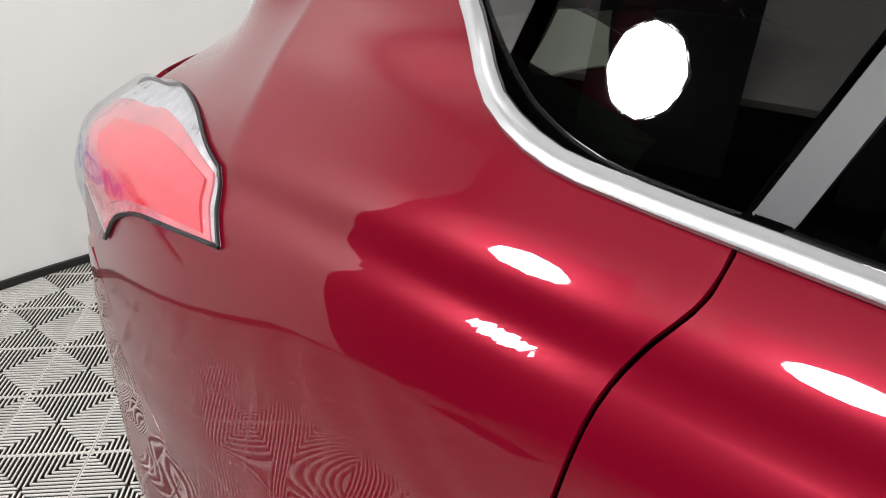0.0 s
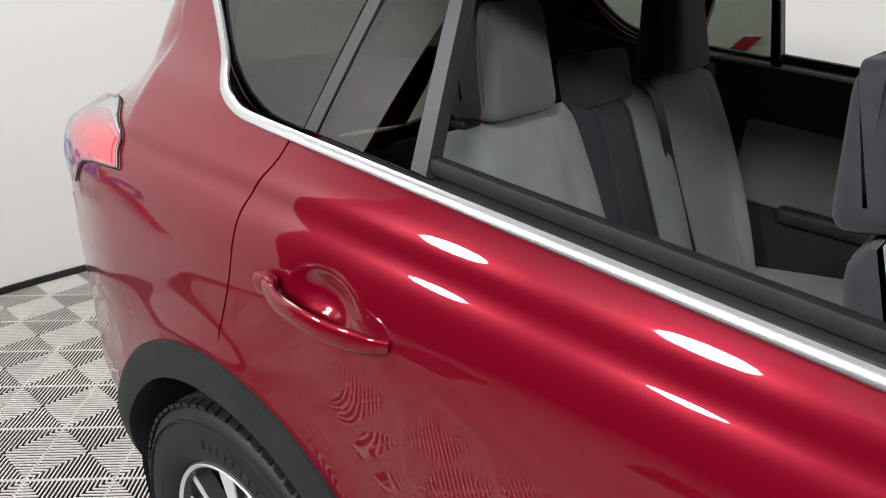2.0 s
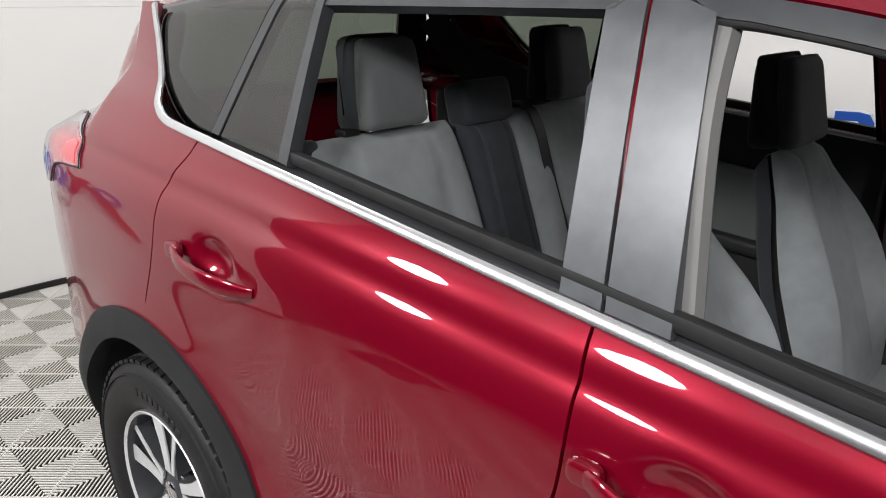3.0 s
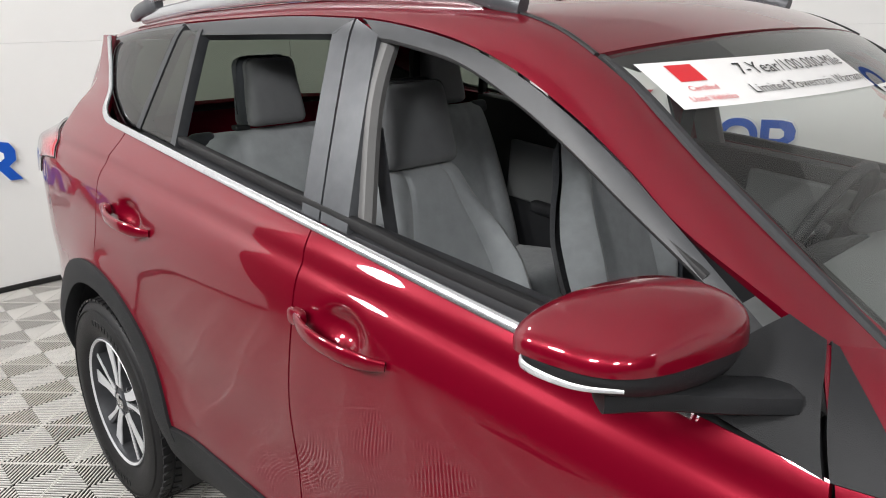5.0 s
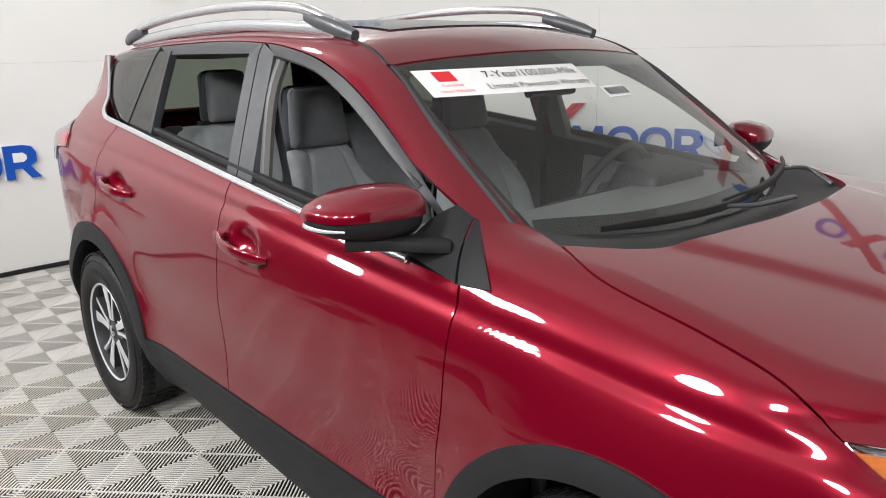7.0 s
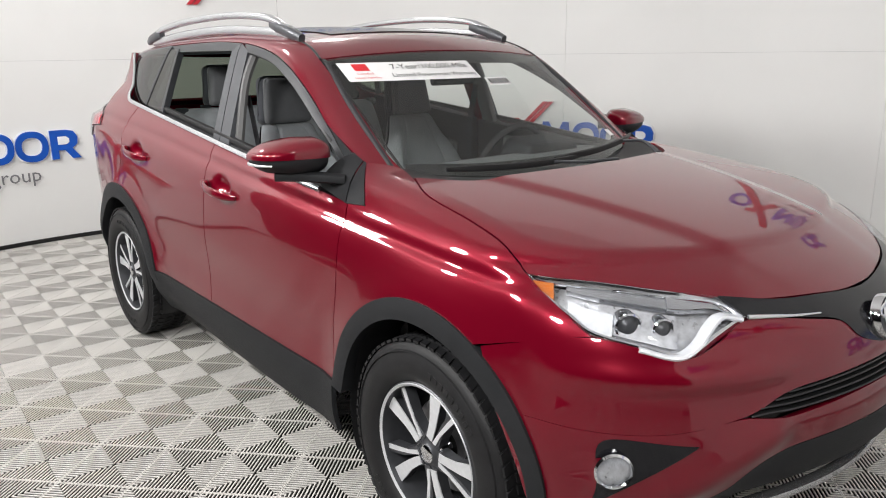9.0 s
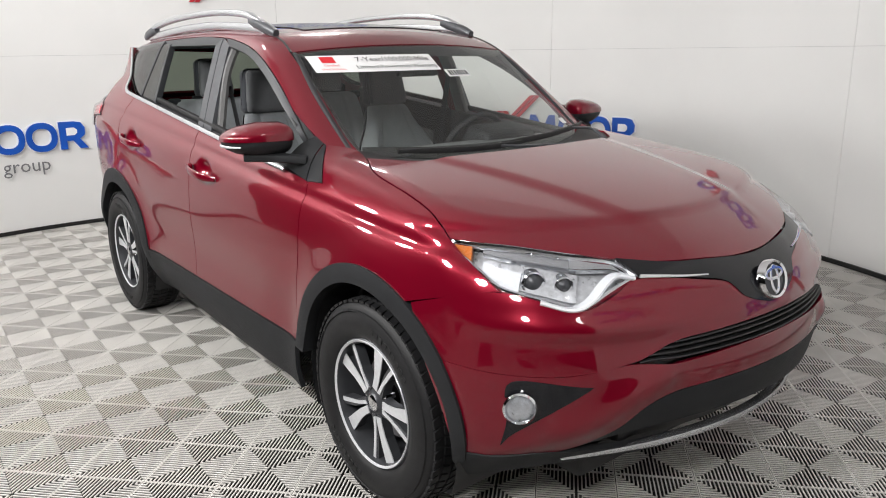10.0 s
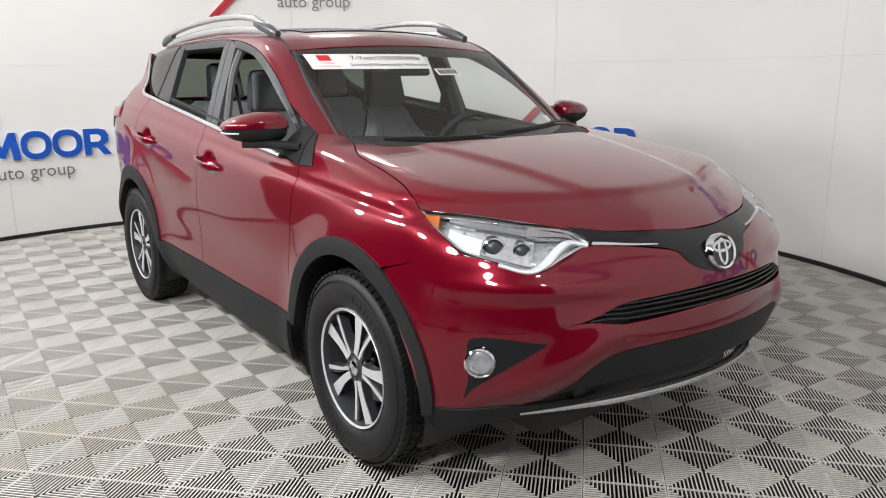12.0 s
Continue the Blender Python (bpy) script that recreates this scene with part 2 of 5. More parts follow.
def sweep(line, prof, n=40, up=(0, 0, 1), scales=None, closed=True):
    """Draws a closed profile (a, b) along a line: a to the side, b along the up way."""
    c = curve(line, n) if n else np.array(line, float)
    bm = bmesh.new()
    rings = []
    for i, p in enumerate(c):
        t = Vector(c[min(i + 1, len(c) - 1)] - c[max(i - 1, 0)]).normalized()
        u = up[i] if isinstance(up, list) else up
        u = Vector(u)
        s = t.cross(u).normalized()
        u = s.cross(t).normalized()
        k = 1 if scales is None else scales[i] if hasattr(scales, "__len__") else scales(i / (len(c) - 1))
        rings.append([bm.verts.new(Vector(p) + s * a * k + u * b * k) for a, b in prof])
    m = len(prof)
    for a, b in zip(rings[:-1], rings[1:]):
        for i in range(m if closed else m - 1):
            bm.faces.new((a[i], a[(i + 1) % m], b[(i + 1) % m], b[i]))
    if closed:
        bm.faces.new(rings[0][::-1])
        bm.faces.new(rings[-1])
    bmesh.ops.recalc_face_normals(bm, faces=bm.faces[:])
    return bm


def oval(a, b, n=10, power=2.0):
    """A rounded profile, squarer with a higher power."""
    out = []
    for k in range(n):
        t = 2 * math.pi * k / n
        c, s = math.cos(t), math.sin(t)
        out.append((a * math.copysign(abs(c) ** (2 / power), c), b * math.copysign(abs(s) ** (2 / power), s)))
    return out


def plate(outline, thick, m=None, hole=None, bevel=0.0):
    """A flat piece from an outline in x and z, thick along y; hole: an inner outline with as many points."""
    bm = bmesh.new()
    n = len(outline)
    f = [bm.verts.new((x, 0, z)) for x, z in outline]
    b = [bm.verts.new((x, thick, z)) for x, z in outline]
    if hole:
        fh = [bm.verts.new((x, 0, z)) for x, z in hole]
        bh = [bm.verts.new((x, thick, z)) for x, z in hole]
    for i in range(n):
        k = (i + 1) % n
        bm.faces.new((f[i], f[k], b[k], b[i]))
        if hole:
            bm.faces.new((fh[k], fh[i], bh[i], bh[k]))
            bm.faces.new((f[k], f[i], fh[i], fh[k]))
            bm.faces.new((b[i], b[k], bh[k], bh[i]))
    if not hole:
        bm.faces.new(f[::-1])
        bm.faces.new(b)
    bmesh.ops.recalc_face_normals(bm, faces=bm.faces[:])
    if m:
        bm.transform(m)
    return bm


def flipped(bm):
    """The same shape for the other side of the car."""
    b = bm.copy()
    b.transform(Matrix.Diagonal((1, -1, 1, 1)))
    bmesh.ops.reverse_faces(b, faces=b.faces[:])
    return b


def soften(bm, times=1):
    """Rounds a coarse cage by subdividing it smoothly."""
    for _ in range(times):
        bmesh.ops.subdivide_edges(bm, edges=bm.edges[:], cuts=1, use_grid_fill=True, smooth=0.0)
        bmesh.ops.smooth_vert(bm, verts=bm.verts[:], factor=0.5, use_axis_x=True, use_axis_y=True, use_axis_z=True)
    return bm


def text_mesh(body_text, size, m):
    cu = bpy.data.curves.new("writing", "FONT")
    cu.body, cu.size, cu.align_x, cu.extrude = body_text, size, "CENTER", 0.0
    cu.resolution_u = 2
    tmp = bpy.data.objects.new("tmp", cu)
    me = bpy.data.meshes.new_from_object(tmp)
    bpy.data.objects.remove(tmp)
    me.transform(m)
    return me


# ---- car surfaces ----
def pchip(xs, ys):
    """A smooth curve through a few points, level beyond its ends."""
    xs, ys = np.array(xs, float), np.array(ys, float)
    h, d = np.diff(xs), np.diff(ys) / np.diff(xs)
    m = np.r_[d[0], [0 if a * b <= 0 else 2 * a * b / (a + b) for a, b in zip(d[:-1], d[1:])], d[-1]]

    def at(x):
        x = np.clip(np.asarray(x, float), xs[0], xs[-1])
        i = np.clip(np.searchsorted(xs, x) - 1, 0, len(h) - 1)
        t = (x - xs[i]) / h[i]
        return ((1 + 2 * t) * (1 - t) ** 2 * ys[i] + t * (1 - t) ** 2 * h[i] * m[i]
                + t * t * (3 - 2 * t) * ys[i + 1] + t * t * (t - 1) * h[i] * m[i + 1])
    return at


def smax(a, b, k):
    """The larger of two fields, with a rounded meeting edge of about k metres."""
    h = np.clip(0.5 + 0.5 * (a - b) / k, 0, 1)
    return b * (1 - h) + a * h + k * h * (1 - h)


belt = pchip([-2.2, -1.2, -0.2, 0.95], [1.385, 1.278, 1.168, 1.045])
crease = pchip([-2.2, -1.65, -1.2, -0.2, 0.95, 1.6], [1.225, 1.213, 1.186, 1.102, 1.005, 0.96])
section = pchip([-0.9, -0.78, -0.66, -0.5, -0.32, -0.19, -0.10, -0.06, -0.03, -0.004, 0.02, 0.045, 0.075, 0.12, 0.2],
                [0.80, 0.862, 0.882, 0.874, 0.881, 0.8805, 0.874, 0.866, 0.855, 0.839, 0.832, 0.818, 0.795, 0.755, 0.64])
plan = pchip([-2.2, -1.7, -1.2, -0.4, 0.5, 1.0, 1.4, 1.8, 2.1],
             [-0.13, -0.016, 0.0, 0.0, 0.0, -0.005, 0.0, -0.03, -0.11])
nose_x = pchip([0.18, 0.26, 0.36, 0.5, 0.62, 0.74, 0.83, 0.89, 0.94, 1.0],
               [1.98, 2.06, 2.165, 2.252, 2.264, 2.245, 2.215, 2.165, 2.09, 1.97])
tail_x = pchip([0.3, 0.45, 0.6, 0.72, 0.8, 1.0, 1.2, 1.3],
               [-2.04, -2.19, -2.28, -2.32, -2.31, -2.275, -2.20, -2.06])
hood_z = pchip([0.7, 0.95, 1.3, 1.6, 1.9, 2.05, 2.15, 2.25],
               [1.19, 1.165, 1.125, 1.08, 1.015, 0.96, 0.905, 0.83])
roof_z = pchip([-2.05, -1.9, -1.5, -1.0, -0.5, 0.0, 0.4, 0.6], [1.52, 1.555, 1.61, 1.645, 1.655, 1.635, 1.575, 1.53])


def lower(x, y, z):
    """The painted lower body: nought on its skin, negative inside."""
    a = np.abs(y)
    side = a - section(z - crease(x)) - plan(x)
    for wx in (-1.33, 1.33):  # flared wheel arches
        r = np.hypot(x - wx, z - 0.355)
        side = side - 0.022 * np.exp(-((r - 0.45) / 0.10) ** 2) * (z > 0)
    for hx, hz in ((-1.0, 1.062), (0.0, 0.998)):  # hollows behind the door handles
        side = side + 0.030 * np.exp(-(((x - hx) / 0.058) ** 2 + ((z - hz + 0.12 * (x - hx)) / 0.036) ** 2) ** 1.6)
    side = side + 5.0 * np.maximum(-x - 1.65, 0) * np.maximum(z - 1.19, 0)  # drawn in above the tail lamps
    front = x - nose_x(z) + 0.45 * a * a
    # ridge below the headlamps, and a bulging wing below the grille's ends
    front = front - 0.020 * np.exp(-((z - 0.775) / 0.032) ** 2) / (1 + np.exp((0.42 - a) / 0.04))
    along = np.clip(((a - 0.47) * 0.33 - (z - 0.62) * 0.22) / (0.33 ** 2 + 0.22 ** 2), 0, 1)
    off = np.hypot(a - 0.47 - 0.33 * along, z - 0.62 + 0.22 * along)
    front = front - 0.024 * np.exp(-(off / 0.055) ** 2)
    back = tail_x(z) + 0.26 * a * a - x
    edge = 0.50 - 0.22 * (x - 1.0)
    top = z - hood_z(x) + 0.05 * a * a - 0.010 / (1 + np.exp((a - edge) / 0.012))  # raised middle of the bonnet
    top = np.where(x < 0.7, -1.0, top)
    return smax(smax(smax(side, front, 0.16), back, 0.09), top, 0.05)


def side_glass(x, z):
    u, v = np.maximum(x - 0.2, 0), np.maximum(-x - 1.2, 0)
    return 0.785 - 0.34 * (z - 1.18) - 0.10 * (z - 1.18) ** 2 - 0.09 * u * u - 0.15 * v * v


def upper(x, y, z):
    """The cabin: nought on its skin, negative inside."""
    a = np.abs(y)
    side = (a - side_glass(x, z)) * 0.94
    screen = ((x - 0.521) * 0.71 + (z - 1.474)) * 0.815 + 0.16 * a * a
    back = (-2.06 - x + 0.52 * (z - 1.2)) * 0.88 + 0.26 * a * a
    roof = z - roof_z(x) + 0.11 * a * a
    return smax(smax(smax(side, screen, 0.06), back, 0.13), roof, 0.07)


def onto(field, p, steps=12, sideways=False):
    """Moves places onto a field's skin along its slope."""
    p = np.array(p, float)
    for _ in range(steps):
        f = field(p[:, 0], p[:, 1], p[:, 2])
        g = slope(field, p)
        if sideways:
            g[:, 0] = g[:, 2] = 0
        p -= g * (f / np.maximum((g * g).sum(1), 0.15))[:, None]
    return p


def slope(field, p):
    e = 1e-4
    g = np.empty_like(p)
    for i in range(3):
        d = np.zeros(3)
        d[i] = e
        g[:, i] = (field(*(p + d).T) - field(*(p - d).T)) / (2 * e)
    return g


def body(x, y, z):
    """Cabin and lower body in one, with a soft meeting line."""
    cabin = smax(upper(x, y, z), 1.06 - z, 0.04)
    return -smax(-lower(x, y, z), -cabin, 0.05)


# ---- room: a round booth of white panels, open to a dark hall on one side ----
MID = Vector((-0.15, -0.45, 0))
ROUND = 3.9
WALL_H = 4.0
OPEN_FROM, OPEN_TO = 217.5, 352.0


def round_at(angle, r=ROUND, z=0.0):
    a = radians(angle)
    return Vector((MID.x + r * math.cos(a), MID.y + r * math.sin(a), z))


def round_block(a0, a1, z0, z1, r0, r1):
    """A curved block between two angles, heights and radii."""
    bm = bmesh.new()
    rows = []
    for a in np.linspace(a0, a1, max(2, int(abs(a1 - a0) / 1.5) + 1)):
        rows.append([bm.verts.new(round_at(a, r, z)) for r, z in ((r0, z0), (r0, z1), (r1, z1), (r1, z0))])
    for ra, rb in zip(rows[:-1], rows[1:]):
        for i in range(4):
            bm.faces.new((ra[i], ra[(i + 1) % 4], rb[(i + 1) % 4], rb[i]))
    bm.faces.new(rows[0][::-1])
    bm.faces.new(rows[-1])
    bmesh.ops.recalc_face_normals(bm, faces=bm.faces[:])
    return bm


def round_wall(name, a0, a1, label):
    """A stretch of the round wall, in two rows of panels with a fine level joint."""
    bms = [round_block(a0 + 0.015, a1 - 0.015, z0, z1, ROUND, ROUND + 0.06) for z0, z1 in ((0.0, 1.5015), (1.5025, WALL_H))]
    ob = part(name, joined(bms), WALL_WHITE, None, label)
    return tagged(ob, category="wall", kind="structure")


def wall_panel(name, a, b, z0, z1, mat, label, thick=0.08):
    """A straight wall from a to b in plan."""
    d = b - a
    bm = rounded_box((d.length, thick, z1 - z0), 0.002, seg=1)
    c = (a + b) / 2
    bm.transform(pose(c.x, c.y, (z0 + z1) / 2, 0, 0, math.degrees(math.atan2(d.y, d.x))))
    return tagged(part(name, bm, mat, None, label, smooth=False), category="wall", kind="structure")


JOINTS = (-8.0, 34.2, 73.6, 113.0, 152.4, 191.9, OPEN_FROM)
for k, (a0, a1) in enumerate(zip(JOINTS[:-1], JOINTS[1:])):
    round_wall("wall_round_%d" % (k + 1), a0, a1, "smooth white curved panel of the round studio wall")
skirt = round_block(-8.0, OPEN_FROM, 0.002, 0.034, ROUND - 0.018, ROUND - 0.002)
tagged(part("baseboard", skirt, BASE_BLACK, None, "thin black baseboard strip round the white wall"), category="baseboard", kind="structure")
wall_panel("wall_header", Vector((-3.45, -3.34, 0)), Vector((3.3, -3.34, 0)), 2.70, WALL_H, WALL_WHITE, "white header above the dark opening")
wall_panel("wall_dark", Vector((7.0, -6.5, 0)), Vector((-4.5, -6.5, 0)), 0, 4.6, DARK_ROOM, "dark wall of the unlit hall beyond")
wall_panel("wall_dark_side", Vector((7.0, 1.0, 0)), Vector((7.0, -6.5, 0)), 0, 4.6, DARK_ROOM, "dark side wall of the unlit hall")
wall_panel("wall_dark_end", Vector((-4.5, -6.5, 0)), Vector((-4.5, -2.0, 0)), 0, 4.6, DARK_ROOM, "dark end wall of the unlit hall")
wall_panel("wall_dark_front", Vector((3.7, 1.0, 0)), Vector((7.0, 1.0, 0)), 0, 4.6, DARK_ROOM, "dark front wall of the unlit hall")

# ceiling: white over the car, dark over the hall beyond
bm = rounded_box((12.4, 9.0, 0.08), 0.005, (1.3, 1.0, WALL_H + 0.04), seg=1)
tagged(part("ceiling", bm, CEIL, None, "pale painted ceiling over the studio", smooth=False), category="ceiling", kind="structure")
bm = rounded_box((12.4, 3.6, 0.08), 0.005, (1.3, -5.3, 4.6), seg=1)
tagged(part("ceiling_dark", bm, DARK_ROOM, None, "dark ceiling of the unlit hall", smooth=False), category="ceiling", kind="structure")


# added fill lamps, not known in the room: they even out the light
def ceiling_lamp():
    ob = thing("ceiling_lamp", "unseen round ceiling lamp with thin rim, added as fill light", "lamp", "round ceiling lamps")
    part("rim", lathe([(0.24, 0.03), (0.275, 0.025), (0.28, 0.0), (0.26, -0.012), (0.245, -0.008)], 40), SIGN_EDGE, ob)
    part("diffuser", lathe([(0.0, -0.012), (0.12, -0.011), (0.246, -0.004)], 40), FILL_LAMP_GLOW, ob, "glowing white diffuser")
    for o in ob.children:
        o.data.transform(pose(0, 0, 0, -90, 0, 0) @ pose(0, 0, 0, 180, 0, 0))
    return ob


lamp0 = ceiling_lamp()
lamp0.matrix_basis = pose(-3.3, -1.2, WALL_H - 0.03)
# kept out of view and out of the car's reflections
for x, y in ((-3.3, 1.8), (4.9, 0.9), (4.9, -1.2)):
    copy_thing(lamp0, pose(x, y, WALL_H - 0.03))


def studio_light():
    """A round softlight on a stand, facing +y."""
    ob = thing("studio_light", "round white softlight on a tall black stand", "studio light", "softlights beside the car")
    part("diffuser", lathe([(0.0, 0.02), (0.12, 0.018), (0.245, 0.0)], 40), SOFT_GLOW, ob, "glowing white diffuser")
    part("dish", lathe([(0.245, 0.0), (0.262, 0.004), (0.262, -0.02), (0.12, -0.16), (0.05, -0.18), (0.0, -0.18)], 8), BLACK, ob, "black eight-sided dish")
    part("backboard", rounded_box((0.98, 0.02, 0.98), 0.006, (0, -0.20, 0.02)), DARK_ROOM, ob, "black square backboard")
    part("yoke", sweep([(-0.28, -0.06, 0.0), (-0.28, -0.10, -0.28), (0.0, -0.12, -0.36), (0.28, -0.10, -0.28), (0.28, -0.06, 0.0)], oval(0.012, 0.012, 8), 24), BLACK, ob, "black yoke")
    return ob


sl0 = studio_light()
for k, x in enumerate((-2.45, -1.0, 0.5, 2.0, 3.5)):
    m = pose(x, -3.05, 2.64, -28, 0, 0)
    if k:
        ob = copy_thing(sl0, m)
    else:
        sl0.matrix_basis = m
        ob = sl0
    st = sweep([(x, -3.12, 0.02), (x, -3.12, 2.30)], oval(0.018, 0.018, 10), 3)
    pole = part("light_stand", st, BLACK, None, "tall black light stand with flat base")
    tagged(pole, category="light stand", group="light stands")
    part("base_plate", rounded_box((0.5, 0.5, 0.02), 0.006, (x, -3.12, 0.012)), BLACK, pole, "flat base plate")


# ---- wall signs: plain rings, crossed bars and blocks, bent to the round wall ----
def wall_sign(start, base, h, label):
    """A sign of plain raised shapes: it starts at an angle on the wall and runs to the reader's right; h is its letter height."""
    root = thing("wall_sign", label, "sign", "wall signs", round_at(start, ROUND - 0.02, base))
    inv = Matrix.Translation(-root.location)

    def bend(co):
        return inv @ round_at(start - math.degrees(co.x / ROUND), ROUND + co.y, base + co.z)

    def bent(bm):
        for v in bm.verts:
            v.co = bend(v.co)
        return bm

    def put(nm, outline, mat, hole=None, lift=0.03, rim=True, parent=None):
        def grown(pts, by):
            c = np.array(pts).mean(0)
            return [tuple(np.array(q) + (np.array(q) - c) / max(1e-6, np.linalg.norm(np.array(q) - c)) * by) for q in pts]
        edge = part(nm, bent(plate(grown(outline, 0.011 if rim else 0), 0.012, Matrix.Translation((0, -0.016, 0)), grown(hole, -0.010) if hole else None)), SIGN_EDGE, root, smooth=False)
        part("face", bent(plate(outline, 0.014, Matrix.Translation((0, -lift, 0)), hole)), mat, edge, smooth=False)

    def ring(cx, w):
        o = [(cx + a, h * 0.5 + b) for a, b in oval(w / 2, h * 0.52, 36, 2.3)]
        i = [(cx + a, h * 0.5 + b) for a, b in oval(w / 2 - h * 0.2, h * 0.31, 36, 2.3)]
        put("ring", o, SIGN_BLUE, i)

    def bar(x0, z0, x1, z1, w0, w1, lift):
        """A long leaning bar of two red stripes with a pale line between."""
        n = 7
        lo = [(x0 + (x1 - x0) * (k / n), z0 + (z1 - z0) * (k / n), w0 + (w1 - w0) * (k / n)) for k in range(n + 1)]
        for u0, u1 in ((0.0, 0.46), (0.54, 1.0)):
            put("cross_bar", [(h * (x + w * u0), h * z) for x, z, w in lo] + [(h * (x + w * u1), h * z) for x, z, w in reversed(lo)], SIGN_RED, lift=lift, rim=False)
    ring(0.5 * h, 1.0 * h)
    bar(-0.45, -1.08, 2.36, 1.75, 0.40, 0.42, 0.034)
    bar(0.98, 1.12, 1.80, 0.0, 0.44, 0.36, 0.040)
    # zigzag of four leaning bars
    x0 = 2.25 * h
    put("zigzag", [(x0, 0), (x0 + 0.24 * h, 0), (x0 + 0.30 * h, 0.62 * h), (x0 + 0.58 * h, 0.1 * h), (x0 + 0.72 * h, 0.1 * h), (x0 + 0.94 * h, 0.62 * h), (x0 + 1.0 * h, 0), (x0 + 1.25 * h, 0),
                   (x0 + 1.13 * h, h), (x0 + 0.9 * h, h), (x0 + 0.65 * h, 0.46 * h), (x0 + 0.35 * h, h), (x0 + 0.12 * h, h)], SIGN_BLUE)
    ring(x0 + 1.82 * h, 1.06 * h)
    ring(x0 + 2.92 * h, 1.06 * h)
    x1 = x0 + 3.52 * h
    put("block", [(x1, 0), (x1 + 0.24 * h, 0), (x1 + 0.24 * h, 0.30 * h), (x1 + 0.46 * h, 0.30 * h), (x1 + 0.68 * h, 0), (x1 + 0.97 * h, 0), (x1 + 0.70 * h, 0.36 * h), (x1 + 0.88 * h, 0.5 * h), (x1 + 0.9 * h, 0.75 * h), (x1 + 0.78 * h, 0.95 * h), (x1 + 0.55 * h, h), (x1, h)],
        SIGN_BLUE)
    put("slot", [(x1 + 0.24 * h, 0.50 * h), (x1 + 0.52 * h, 0.50 * h), (x1 + 0.62 * h, 0.58 * h), (x1 + 0.62 * h, 0.70 * h), (x1 + 0.52 * h, 0.78 * h), (x1 + 0.24 * h, 0.78 * h)], SIGN_EDGE, lift=0.032, rim=False)
    # the small grey line below
    me = text_mesh("auto group", 0.68 * h, Matrix.Translation((3.83 * h, -0.03, -0.68 * h)) @ Matrix.Rotation(math.pi / 2, 4, "X"))
    for v in me.vertices:
        v.co = bend(v.co)
    part_of_mesh("lettering", me, [SIGN_GREY], root, "grey lettering", smooth=False)
    return root


SIGN_LABEL = "raised blue and red shapes with grey lettering on white wall"
for start, base in ((202.6, 0.695), (162.5, 2.225), (124.1, 0.667), (84.0, 2.20), (45.6, 0.667), (20.0, 2.20)):
    wall_sign(start, base, 0.24, SIGN_LABEL)

# ---- car ----
car = thing("car", "parked ruby red SUV with open windows on grey floor tiles", "car")


def sd(x, z):
    return (x, -float(section(z - crease(x)) + plan(x)), z)


def gl(x, z):
    return (x, -float(side_glass(x, z)), z)


def sds(*xz):
    return [sd(x, z) for x, z in xz]


def gls(*xz):
    return [gl(x, z) for x, z in xz]


def sym(pts):
    """A line from the car's right to its left, given to the middle."""
    other = [(x, -y, z) for x, y, z in reversed(pts) if abs(y) > 1e-6]
    return list(pts) + other


def both(name, make, mat, parents, label=""):
    """The same panel on the right and the left side."""
    out = []
    for i, mirror in enumerate((False, True)):
        parent = parents[i] if isinstance(parents, (list, tuple)) else parents
        out.append(part(name, make(mirror), mat, parent, label))
    return out


def panel_pair(name, bottom, top, left, right, nu, nv, field, mat, parents=None, label="", **kw):
    g = coons(bottom, top, left, right, nu, nv)
    return both(name, lambda mirror: skin(g, field, mirror=mirror, **kw), mat, parents or car, label)


# doors: the skin is the part, and carries its frame, trim and handle
B_SEAM = ((-0.187, 0.46), (-0.20, 0.77), (-0.17, 0.97), (-0.17, 1.10), (-0.175, 1.168))
F_SEAM = ((0.845, 0.44), (0.85, 0.64), (0.87, 0.80), (0.88, 0.98), (0.87, 1.055))
Q_SEAM = ((-0.90, 0.47), (-0.945, 0.59), (-1.04, 0.72), (-1.16, 0.78), (-1.285, 0.855), (-1.285, 0.92), (-1.245, 1.03), (-1.222, 1.15), (-1.20, 1.20), (-1.172, 1.24), (-1.165, 1.275))
front_doors = panel_pair("front_door", sds((-0.187, 0.46), (0.845, 0.44)), sds((-0.175, 1.168), (0.35, 1.112), (0.87, 1.055)), sds(*B_SEAM), sds(*F_SEAM), 90, 64, lower, PAINT, sideways=True, gap=0.0028)
rear_doors = panel_pair("rear_door", sds((-0.90, 0.47), (-0.187, 0.46)), sds((-1.165, 1.275), (-0.7, 1.225), (-0.175, 1.168)), sds(*Q_SEAM), sds(*B_SEAM), 90, 64, lower, PAINT, sideways=True, gap=0.0028)

FRAME_OUT = ((-1.58, 1.535), (-1.50, 1.555), (-1.04, 1.588), (-0.53, 1.594), (-0.23, 1.583), (-0.09, 1.568), (0.10, 1.532), (0.26, 1.482), (0.40, 1.418), (0.52, 1.35), (0.62, 1.285), (0.80, 1.155))
OPEN_TOP = ((-0.125, 1.537), (-0.06, 1.530), (0.12, 1.496), (0.28, 1.436), (0.41, 1.372), (0.53, 1.303), (0.66, 1.228), (0.78, 1.150))
